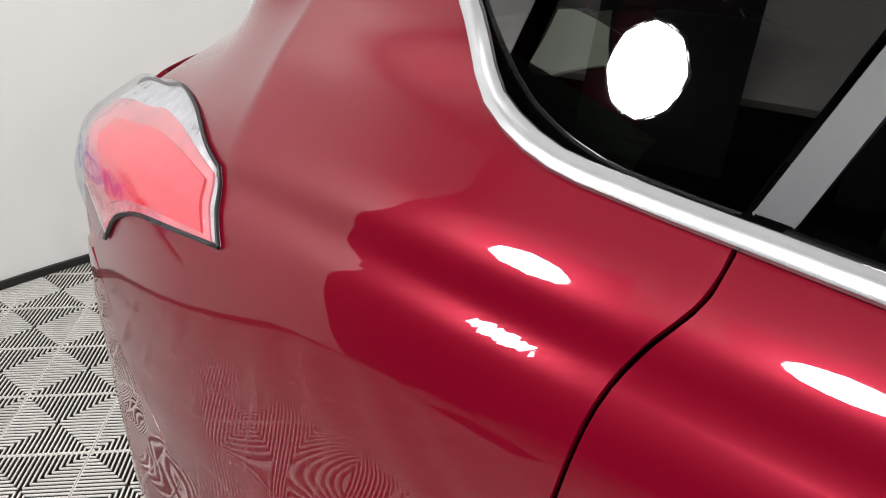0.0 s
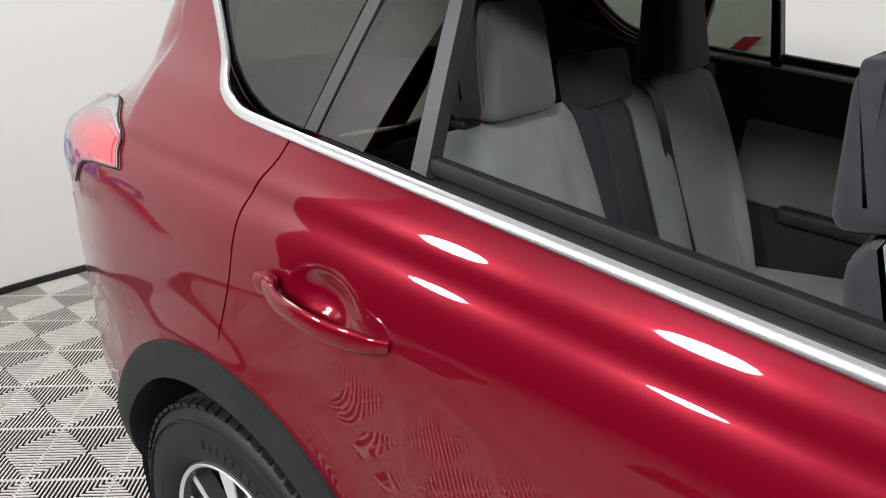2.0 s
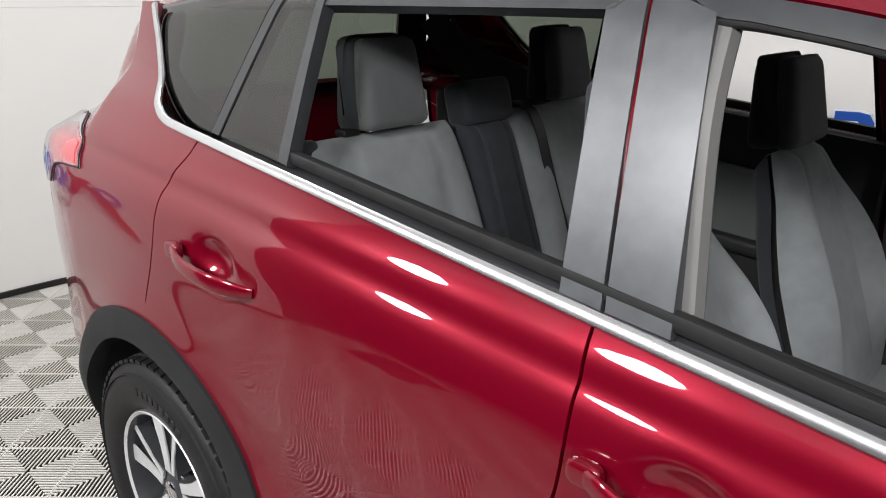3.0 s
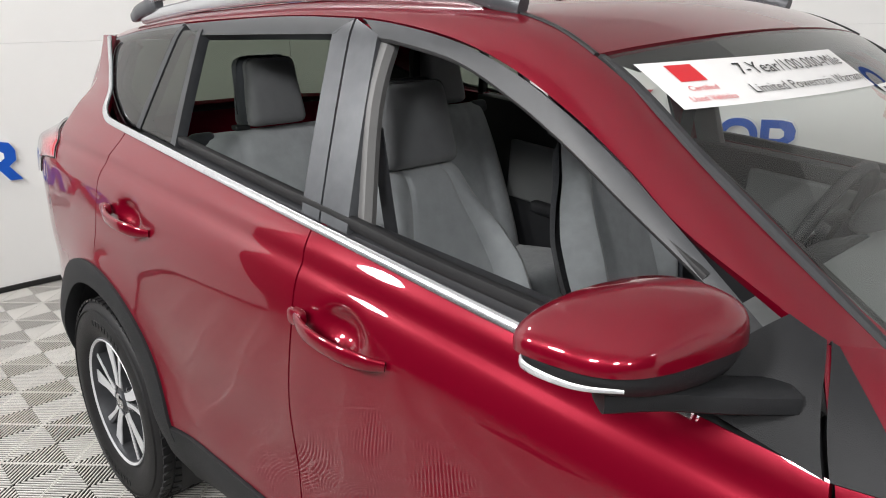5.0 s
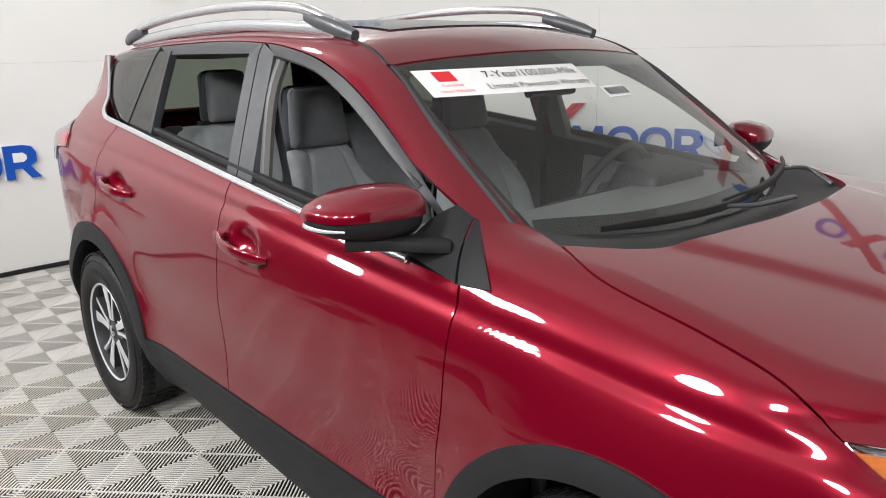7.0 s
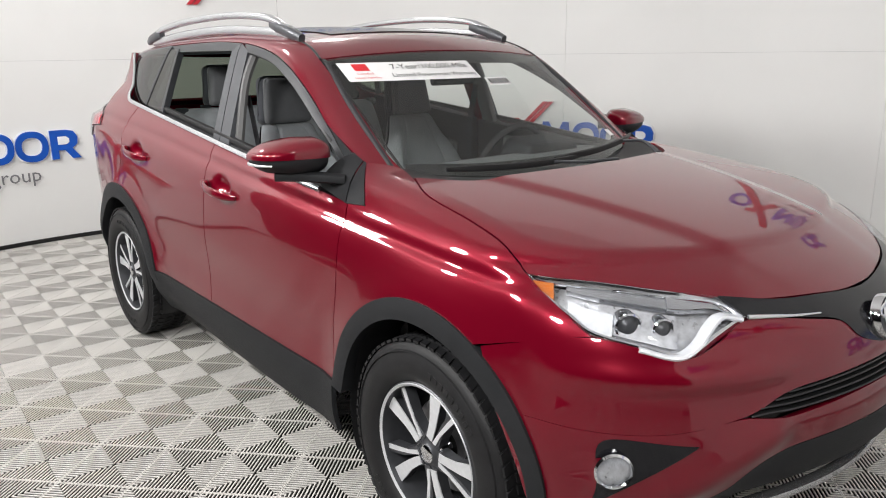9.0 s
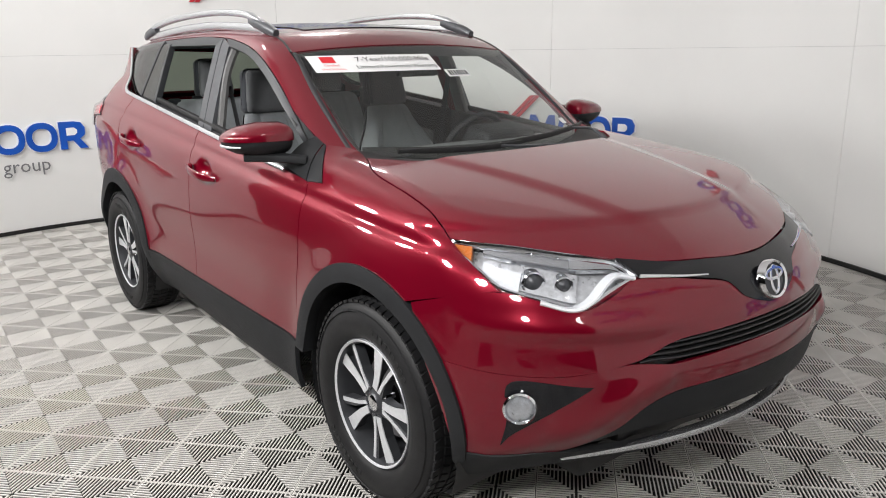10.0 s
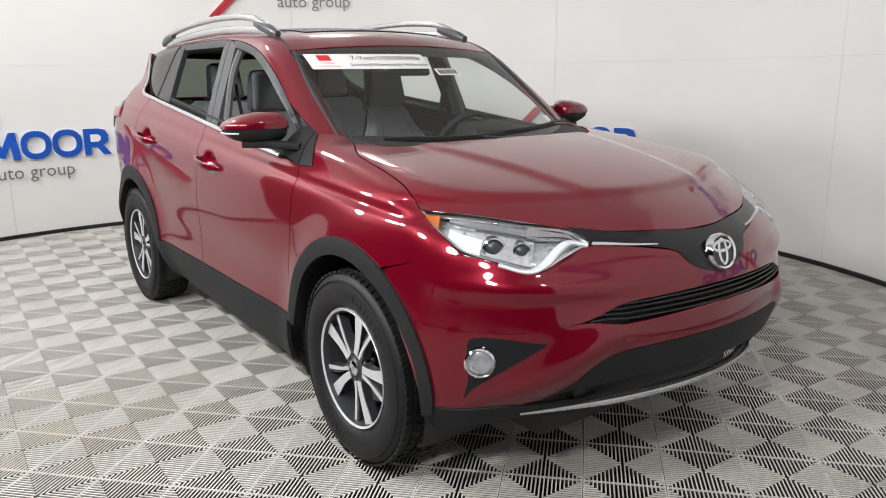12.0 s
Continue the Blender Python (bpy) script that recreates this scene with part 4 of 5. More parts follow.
# bright belt moulding, up round the quarter pane
belt_line = [(x, -0.79, float(belt(x)) + 0.004) for x in (0.70, 0.5, 0.2, -0.2, -0.6, -1.0, -1.17)] + [gl(x + 0.005, z + 0.002) for x, z in Q_EDGE]
bl = onto(body, curve(belt_line, 90), sideways=True)
bn = slope(body, bl)
bn /= np.linalg.norm(bn, axis=1)[:, None]
for s in (1, -1):
    line = (bl + bn * 0.006) * np.array([1, s, 1])
    part("belt_moulding", sweep(line, oval(0.0105, 0.006, 10, 2.6), 0, up=[(a, b * s, c) for a, b, c in bn]), BRUSHED, car, "bright silver belt moulding")
    low = curve([gl(0.75, 1.095), gl(0.2, 1.152), gl(-0.07, 1.182), gl(-0.5, 1.227), gl(-0.9, 1.27)], 50) * np.array([1, s, 1])
    part("weatherstrip", sweep(low + np.array([0, 0.012 * s, 0.0]), oval(0.012, 0.014, 8, 3), 0), BLACK, car, "black rubber weatherstrip")
    drip = curve([gl(x, z) for x, z in OPEN_TOP[:-1]], 50) * np.array([1, s, 1]) + np.array([0, 0.012 * s, 0])
    part("weatherstrip", sweep(drip, oval(0.008, 0.01, 8), 0), BLACK, car, "black rubber weatherstrip")
    ditch = curve([(0.37, -0.592, 1.514), (0.20, -0.567, 1.575), (-0.2, -0.543, 1.613), (-1.0, -0.532, 1.618), (-1.6, -0.527, 1.588), (-1.79, -0.475, 1.57)], 60)
    part("roof_strip", sweep((onto(upper, ditch)) * np.array([1, s, 1]), oval(0.006, 0.004, 8), 0), BLACK, car, "black roof joint strip")

# black corner piece at the mirror
panel_pair("mirror_sail", [(0.655, -0.79, 1.082), (0.863, -0.81, 1.045)], [(0.75, -0.70, 1.178), (0.80, -0.70, 1.155)], [(0.655, -0.79, 1.082), (0.75, -0.70, 1.178)], [(0.863, -0.81, 1.045), (0.80, -0.70, 1.155)], 14, 14, body, PLASTIC, front_doors, "satin black mirror corner", proud=0.003)
panel_pair("wing_corner", [(0.868, -0.81, 1.045), (0.962, -0.805, 1.050)], [(0.805, -0.70, 1.155), (0.815, -0.70, 1.152)], [(0.868, -0.81, 1.045), (0.805, -0.70, 1.155)], [(0.962, -0.805, 1.050), (0.905, -0.765, 1.10), (0.815, -0.70, 1.152)], 14, 14, body, PLASTIC, None, "satin black corner cover", proud=0.004)


# ---- car: wheels ----
def wheel():
    """A wheel at the origin, its outer face towards -y."""
    root = new("wheel")
    prof = [(0.222, -0.078), (0.232, -0.098), (0.262, -0.113), (0.300, -0.114), (0.335, -0.104), (0.350, -0.092), (0.356, -0.076), (0.358, 0.0), (0.356, 0.076), (0.335, 0.104), (0.28, 0.112), (0.222, 0.09)]
    ty = lathe(prof, 96)
    tyre = part("tyre", ty, RUBBER, root, "black all-season tyre")
    # tread ribs and shoulder blocks
    tb = bmesh.new()
    n = 64
    for k in range(n):
        a = 2 * math.pi * k / n
        for y, w, sk in ((-0.084, 0.026, 0.012), (-0.045, 0.030, -0.012), (-0.002, 0.032, 0.010), (0.042, 0.030, -0.012), (0.082, 0.026, 0.012)):
            r0, r1 = 0.352, 0.3635 if abs(y) < 0.07 else 0.3605
            q = []
            for r in (r0, r1):
                for da, dy in ((-1, -1), (1, -1), (1, 1), (-1, 1)):
                    ang = a + da * 0.036 + sk * dy * 1.2
                    q.append(tb.verts.new((r * math.cos(ang), y + dy * w / 2 - (0 if abs(y) < 0.07 else 0.0), r * math.sin(ang) )))
            for f in ((4, 5, 6, 7), (0, 1, 5, 4), (1, 2, 6, 5), (2, 3, 7, 6), (3, 0, 4, 7)):
                tb.faces.new([q[i] for i in f])
    bmesh.ops.recalc_face_normals(tb, faces=tb.faces[:])
    part("tread", tb, RUBBER, tyre, "blocky tread", smooth=False)
    # raised ring and plain bars on the sidewall
    part("sidewall_ring", lathe([(0.322, -0.108), (0.324, -0.1125), (0.327, -0.1115), (0.329, -0.105)], 72), RUBBER, tyre)
    for a0, cnt in ((60, 9), (240, 9)):
        for k in range(cnt):
            a = radians(a0 + k * 5.2)
            b = rounded_box((0.016, 0.003, 0.022), 0.001, seg=1)
            b.transform(Matrix.Rotation(-a, 4, "Y") @ Matrix.Translation((0.284, -0.1145, 0)) @ pose(0, 0, 0, 0, 90, 0))
            part("raised_bar", b, RUBBER, tyre)
    rim = part("rim", lathe([(0.224, -0.080), (0.228, -0.094), (0.221, -0.100), (0.213, -0.094), (0.207, -0.07), (0.200, 0.02), (0.20, 0.09)], 72), RIM_DARK, root, "dark grey alloy rim")
    part("rim_edge", lathe([(0.2255, -0.0945), (0.2215, -0.1012), (0.214, -0.0958)], 72), RIM_SILVER, rim, "machined silver rim edge")
    part("rim_back", lathe([(0.0, 0.03), (0.12, 0.03), (0.203, 0.045)], 48), BLACK, rim)
    part("brake_disc", lathe([(0.05, -0.005), (0.145, -0.005), (0.148, 0.0), (0.145, 0.012), (0.05, 0.012)], 48), DISC_STEEL, root, "steel brake disc")
    part("caliper", rounded_box((0.07, 0.06, 0.13), 0.012, (0.125, 0.0, 0.03), (0, 8, 0)), BLACK, root, "brake caliper")
    for k in range(5):
        a = 90 + 72 * k
        rot = Matrix.Rotation(-radians(a), 4, "Y")
        for s in (-1, 1):
            wide = s > 0
            out = [(0.040, 0.004 * s), (0.085, 0.007 * s), (0.135, 0.012 * s), (0.180, 0.025 * s), (0.214, 0.036 * s), (0.209, 0.066 * s), (0.170, 0.052 * s), (0.125, 0.033 * s), (0.085, 0.029 * s), (0.045, 0.031 * s)]
            back = plate(out, 0.036, rot @ Matrix.Translation((0, -0.078, 0)))
            spoke = part("spoke", back, RIM_DARK, root, "dark grey spoke", smooth=False)
            inner = ([(0.050, 0.0), (0.10, 0.002), (0.15, 0.008), (0.2145, 0.018), (0.2065, 0.068), (0.17, 0.056), (0.12, 0.037), (0.08, 0.029), (0.052, 0.027)] if wide else
                     [(0.050, -0.003), (0.10, -0.014), (0.16, -0.031), (0.2125, -0.049), (0.2085, -0.064), (0.155, -0.045), (0.10, -0.026), (0.052, -0.018)])
            face = plate(inner, 0.004, rot @ Matrix.Translation((0, -0.081, 0)))
            # the face dishes towards the hub
            part("spoke_face", face, RIM_SILVER, spoke, "machined silver spoke face", smooth=False)
    hub = part("hub", lathe([(0.0, -0.088), (0.028, -0.087), (0.033, -0.080), (0.05, -0.074), (0.055, -0.05)], 40), RIM_DARK, root, "dark hub centre")
    part("hub_cap", lathe([(0.0, -0.092), (0.024, -0.090), (0.029, -0.086)], 32), CHROME, hub, "chrome centre cap")
    for k in range(5):
        a = radians(54 + 72 * k)
        b = lathe([(0.0, -0.072), (0.008, -0.071), (0.0105, -0.066), (0.0105, -0.03)], 8)
        b.transform(Matrix.Translation((0.057 * math.cos(a), 0, 0.057 * math.sin(a))))
        part("lug_nut", b, CHROME, hub, "chrome lug nut")
    return root


w0 = wheel()
w0.parent = car
tagged(w0, label="alloy wheel with five twin silver spokes")
w0.matrix_basis = pose(-1.33, -0.785, 0.357)
for x, s, turn in ((1.33, 1, 23), (-1.33, -1, 10), (1.33, -1, 40)):
    m = pose(x, -0.785 * s, 0.357, 0, 0, 0 if s > 0 else 180) @ pose(0, 0, 0, 0, turn, 0)
    copy_thing(w0, m)


# ---- car: mirrors, handles, lamps, rails ----
def superegg(size, at, cut=None, n=48, power=3.1, shape=None):
    """A rounded hull; cut keeps what lies between two heights (-1 to 1); shape moves each unit place."""
    bm = bmesh.new()
    lo, hi = cut or (-1, 1)
    rows = []
    zs = np.linspace(lo, hi, 14)
    for z in zs:
        k = max(0.0, 1 - abs(z) ** power) ** (1 / power)
        rows.append([bm.verts.new(Vector(shape(x * k, y * k, z) if shape else (x * k, y * k, z))) for x, y in oval(1, 1, n, power)])
    for a, b in zip(rows[:-1], rows[1:]):
        for i in range(n):
            bm.faces.new((a[i], a[(i + 1) % n], b[(i + 1) % n], b[i]))
    bm.faces.new(rows[0][::-1])
    bm.faces.new(rows[-1])
    bmesh.ops.remove_doubles(bm, verts=bm.verts[:], dist=1e-5)
    bm.transform(Matrix.Translation(at) @ Matrix.Diagonal((*size, 1)))
    bmesh.ops.recalc_face_normals(bm, faces=bm.faces[:])
    return bm


def mirror_shape(x, y, z):
    # swept forwards towards the car, with a tapered outer end and a flatter underside
    return (x * (1 - 0.12 * y) + 0.42 * y, y, z * (1.0 - 0.22 * max(0, x)) * (1 + 0.10 * y) * (1 - (0.42 if z > 0 else 0.30) * max(0, -y) ** 1.5) + 0.05 * x)


def door_mirror(s, door):
    at = (0.662, -0.908 * s, 1.192)
    sz = (0.090, 0.118 * s, 0.067)
    root = part("mirror_housing", superegg(tuple(0.97 * k for k in sz), at, (-1, 0.25), power=2.8, shape=mirror_shape), PLASTIC, door, "black mirror housing")
    part("mirror_cap", superegg(sz, at, (-0.05, 1), power=3.2, shape=mirror_shape), PAINT, root, "ruby red mirror cap")
    line = [(at[0] + 0.088 * (x * (1 - 0.12 * y) + 0.42 * y), at[1] + 0.119 * s * y, at[2] - 0.018) for x, y in ((-0.80, -0.70), (-0.50, -0.93), (-0.05, -1.0), (0.40, -0.96), (0.75, -0.75))]
    part("turn_signal", sweep(line, oval(0.003, 0.0065, 8), 24, scales=lambda u: 1.1 - 0.7 * u), LAMP_BACK, root, "clear turn signal strip")
    arm = sweep([(0.64, -0.95 * s, 1.130), (0.69, -0.89 * s, 1.129), (0.745, -0.84 * s, 1.126), (0.795, -0.775 * s, 1.118)], oval(0.030, 0.017, 14, 3.4), 16)
    part("mirror_arm", arm, PLASTIC, root, "black mirror arm")
    b = rounded_box((0.008, 0.17, 0.07), 0.003, (at[0] - 0.080, at[1] - 0.005 * s, at[2]), (0, 0, 8 * s))
    part("mirror_glass", b, CHROME, root, "mirror glass")


def door_handle(x, z, s, door):
    drop = -0.11
    line = [(x - 0.142, -0.882 * s, z + 0.010), (x - 0.115, -0.899 * s, z + 0.010), (x - 0.05, -0.917 * s, z), (x + 0.04, -0.918 * s, z - 0.008), (x + 0.105, -0.899 * s, z - 0.016), (x + 0.138, -0.878 * s, z - 0.020)]
    b = sweep(line, oval(0.0075, 0.0175, 14, 2.4), 28, scales=lambda u: 0.55 + 0.45 * min(1, 4.5 * min(u, 1 - u) + 0.1))
    h = part("handle", b, PAINT, door, "ruby red bar handle")
    part("lock_cover", superegg((0.026, 0.012, 0.019), (x - 0.122, -0.892 * s, z + 0.010)), PAINT, h)


for s, i in ((1, 0), (-1, 1)):
    door_mirror(s, front_doors[i])
    door_handle(0.0, 0.994, s, front_doors[i])
    door_handle(-0.995, 1.056, s, rear_doors[i])

# roof rails
for s in (1, -1):
    line = [(-1.50, -0.560 * s, 1.612), (-1.36, -0.565 * s, 1.655), (-1.0, -0.566 * s, 1.690), (-0.5, -0.567 * s, 1.702), (-0.12, -0.567 * s, 1.682), (0.06, -0.566 * s, 1.640), (0.15, -0.562 * s, 1.600)]
    rail = part("roof_rail", sweep(line, oval(0.017, 0.016, 12, 3), 50, scales=lambda u: 0.55 + 0.45 * min(1, 8 * min(u, 1 - u))), BRUSHED, car, "silver roof rail with dark feet")
    for x0, x1, z0, z1 in ((-1.53, -1.33, 1.603, 1.642), (-0.06, 0.185, 1.652, 1.588)):
        f = sweep([(x0, -0.562 * s, z0), ((x0 + x1) / 2, -0.565 * s, (z0 + z1) / 2 + 0.004), (x1, -0.562 * s, z1)], oval(0.021, 0.024, 12, 3), 12, scales=lambda u: 0.7 + 0.3 * min(1, 4 * min(u, 1 - u)))
        part("rail_foot", f, SATIN, rail, "dark rail foot")
    low = part("rail_base", sweep([(-1.46, -0.560 * s, 1.600), (-1.0, -0.563 * s, 1.630), (-0.5, -0.563 * s, 1.640), (0.0, -0.565 * s, 1.615), (0.10, -0.565 * s, 1.595)], oval(0.012, 0.02, 10, 3), 40), BRUSHED, rail)

# headlamps
HL_TOP = [(1.665, -0.80, 0.984), (1.74, -0.755, 0.98), (1.91, -0.59, 0.952), (2.00, -0.475, 0.932), (2.06, -0.455, 0.903), (2.072, -0.45, 0.892)]
HL_BOT = [(1.69, -0.81, 0.962), (1.80, -0.80, 0.908), (1.87, -0.785, 0.872), (1.97, -0.705, 0.840), (2.032, -0.638, 0.823), (2.05, -0.54, 0.858), (2.07, -0.455, 0.888)]
hl_grid = coons(HL_BOT, HL_TOP, [HL_BOT[0], HL_TOP[0]], [HL_BOT[-1], HL_TOP[-1]], 40, 16)


def on_lamp(u, v, sink):
    """A place in the headlamp: u from its outer corner inwards, v from bottom to top, sunk below the lens."""
    j, i = v * (hl_grid.shape[0] - 1), u * (hl_grid.shape[1] - 1)
    j0, i0 = min(int(j), hl_grid.shape[0] - 2), min(int(i), hl_grid.shape[1] - 2)
    fj, fi = j - j0, i - i0
    p = (hl_grid[j0, i0] * (1 - fj) * (1 - fi) + hl_grid[j0, i0 + 1] * (1 - fj) * fi + hl_grid[j0 + 1, i0] * fj * (1 - fi) + hl_grid[j0 + 1, i0 + 1] * fj * fi)[None]
    p = onto(lower, p)
    n = slope(lower, p)
    n /= np.linalg.norm(n)
    return (p - n * sink)[0], n[0]


for mirror in (False, True):
    s = -1 if mirror else 1
    k = np.array([1, s, 1])
    lamp = part("headlamp", skin(hl_grid, lower, proud=-0.045, turned=False, mirror=mirror), LAMP_BACK, car, "clear headlamp with amber corner and light guide")
    part("lamp_lens", skin(hl_grid, lower, proud=0.002, depth=0.004, gap=0.001, mirror=mirror), LENS, lamp, "clear lens").visible_shadow = False
    edge = np.array([on_lamp(u, 0.02, 0.012)[0] for u in np.linspace(0, 1, 40)] + [on_lamp(u, 0.98, 0.012)[0] for u in np.linspace(1, 0, 40)])
    part("lamp_rim", sweep(np.vstack([edge, edge[:1]]) * k, oval(0.006, 0.012, 8), 0), CHROME, lamp, "chrome rim")

    def inset(name, u0, u1, v0, v1, sink, mat, label):
        g = np.array([[on_lamp(u, v, 0)[0] for u in np.linspace(u0, u1, 14)] for v in np.linspace(v0, v1, 6)])
        return part(name, skin(g, lower, proud=-sink, depth=0.02, gap=0, mirror=mirror), mat, lamp, label)
    inset("corner_reflector", 0.03, 0.13, 0.12, 0.86, 0.012, AMBER, "amber corner reflector")
    inset("dark_mask", 0.34, 0.66, 0.22, 0.66, 0.030, LAMP_BACK, "grey lamp mask")
    # reflector bowl as a white patch: the glare in it is painted
    inset("low_beam_glare", 0.20, 0.40, 0.10, 0.50, 0.022, WHITE_LENS, "reflector bowl with glare put into its white colour")
    inset("bezel", 0.19, 0.62, 0.72, 0.92, 0.02, BRUSHED, "chrome bezel")
    inset("bezel", 0.62, 0.97, 0.70, 0.97, 0.014, CHROME, "chrome bezel")
    # light guide, bent like a hockey stick
    guide = [on_lamp(u, v, 0.010)[0] for u, v in ((0.97, 0.55), (0.86, 0.50), (0.80, 0.36), (0.72, 0.18), (0.64, 0.08), (0.50, 0.05))]
    part("light_guide", sweep(np.array(guide) * k, oval(0.017, 0.007, 8, 3), 30), WHITE_LENS, lamp, "white light guide bar")
    for u, v, r in ((0.46, 0.40, 0.030), (0.60, 0.46, 0.024)):
        c, n = on_lamp(u, v, 0.030)
        aim = Vector((0.86, -0.5 * s, 0)).to_track_quat("-Y", "Z").to_matrix().to_4x4()
        b = lathe([(r * 1.15, 0.03), (r * 1.15, -0.006), (r, -0.010), (r * 0.96, 0.0)], 28)
        b.transform(Matrix.Translation(Vector(c * k)) @ aim)
        pr = part("projector_ring", b, CHROME, lamp, "chrome projector ring")
        b = lathe([(0.0, -0.018), (r * 0.5, -0.014), (r * 0.95, 0.0)], 28)
        b.transform(Matrix.Translation(Vector(c * k)) @ aim)
        part("projector_lens", b, RIM_DARK, pr, "dark projector lens")

# tail lamps
TL_BOT = [(-1.915, -0.83, 1.072), (-1.885, -0.845, 1.105), (-1.85, -0.85, 1.128), (-1.80, -0.85, 1.143), (-1.74, -0.85, 1.148), (-1.637, -0.848, 1.152)]
TL_TOP = [(-2.09, -0.64, 1.20), (-2.0, -0.67, 1.225), (-1.92, -0.70, 1.24), (-1.863, -0.71, 1.243), (-1.77, -0.755, 1.24), (-1.668, -0.81, 1.218)]
for mirror in (False, True):
    k = np.array([1, -1 if mirror else 1, 1])
    g = coons(TL_BOT, TL_TOP, [TL_BOT[0], (-2.02, -0.75, 1.14), TL_TOP[0]], [TL_BOT[-1], TL_TOP[-1]], 30, 20)
    tail = part("tail_lamp", skin(g, body, proud=0.001, depth=0.01, gap=0, mirror=mirror), LAMP_BACK, car, "red and clear tail lamp with dark seal")
    part("red_lens", skin(g[1:-5, 2:-2], body, proud=0.003, depth=0.003, gap=0.0, mirror=mirror), PINK_LENS, tail, "pale red outer lens")
    part("red_block", skin(g[3:-8, 8:-3], body, proud=0.006, depth=0.003, gap=0.0, mirror=mirror), RED_LENS, tail, "bright red inner reflector")
    part("clear_cover", skin(g, body, proud=0.012, depth=0.012, gap=0.001, mirror=mirror), LENS, tail, "clear outer cover")
    ring = onto(body, np.vstack([g[0], g[1:, -1], g[-1, ::-1]]))
    nn = slope(body, ring)
    nn /= np.linalg.norm(nn, axis=1)[:, None]
    part("lamp_seal", sweep((ring + nn * 0.003) * k, oval(0.0022, 0.003, 8), 0), BLACK, tail, "black rubber seal")

# wipers
for s, pts in ((0, [(1.02, -0.52, 1.148), (1.06, -0.25, 1.136), (1.075, -0.05, 1.135), (1.06, 0.12, 1.14)]), (1, [(1.055, -0.02, 1.14), (1.06, 0.2, 1.15), (1.00, 0.45, 1.165), (0.93, 0.60, 1.175)])):
    wip = part("wiper", sweep(pts, oval(0.007, 0.012, 8, 3), 30, scales=lambda u: 0.6 + 0.4 * min(1, 5 * min(u, 1 - u))), BLACK, car, "black windscreen wiper")
    arm = [pts[2], (pts[2][0] + 0.035, pts[2][1] + 0.1, pts[2][2] - 0.008), (1.12, min(pts[2][1] + 0.32, 0.54), 1.118)]
    part("wiper_arm", sweep(arm, oval(0.010, 0.006, 8, 3), 16), SATIN, wip, "black wiper arm")

# ---- stickers on the screen ----
def on_screen(y, v):
    """A place on the windscreen at car width y, v from its base to its top."""
    z = 1.10 + 0.44 * v
    p = onto(upper, np.array([[0.521 - (z - 1.474) / 0.71 - 0.27 * y * y, y, z]]))
    n = slope(upper, p)
    return p[0], n[0] / np.linalg.norm(n)


def screen_sheet(name, y0, y1, v0, v1, lift, mat, label, parent=screen):
    g = np.array([[on_screen(y, v)[0] for y in np.linspace(y0, y1, 16)] for v in np.linspace(v0, v1, 6)])
    return part(name, skin(g, upper, proud=lift, turned=False), mat, parent, label)


banner = screen_sheet("banner", -0.555, 0.033, 0.735, 0.89, 0.003, PAPER, "white warranty banner sticker")
logo = screen_sheet("logo_patch", -0.505, -0.447, 0.818, 0.875, 0.0045, RED_INK, "red square patch", banner)
for t, size, y, v in (("7-Year/100,000-Mile", 0.044, -0.175, 0.826), ("Limited Powertrain Warranty", 0.033, -0.175, 0.762), ("Certified", 0.018, -0.475, 0.786), ("Used Vehicles", 0.018, -0.475, 0.753)):
    me = text_mesh(t, size, Matrix.Identity(4))
    for vtx in me.vertices:
        p, n = on_screen(y + vtx.co.x, v + vtx.co.y * 1.32)
        vtx.co = Vector(p + n * 0.0055)
    part_of_mesh("writing", me, RED_INK if size < 0.02 else INK, banner, "printed writing", smooth=False)
tag = screen_sheet("stock_tag", 0.045, 0.175, 0.665, 0.735, 0.003, PAPER, "white sticker with black bars")
for k in range(7):
    y = 0.058 + k * 0.0165
    screen_sheet("bar", y, y + (0.009 if k % 3 else 0.012), 0.678, 0.722, 0.0045, INK, "", tag)
tag2 = screen_sheet("corner_tag", 0.53, 0.57, 0.155, 0.21, 0.003, PAPER, "small white corner sticker")


# ---- car: cabin ----
def pad(size, at, turn=(0, 0, 0), r=0.04, taper=None, bulge=0.0):
    """A stuffed pad."""
    bm = rounded_box(size, 0, taper=taper)
    bmesh.ops.bevel(bm, geom=bm.edges[:] + bm.verts[:], offset=r, segments=4, profile=0.6, affect="EDGES")
    bm.transform(pose(*at, *turn))
    return bm


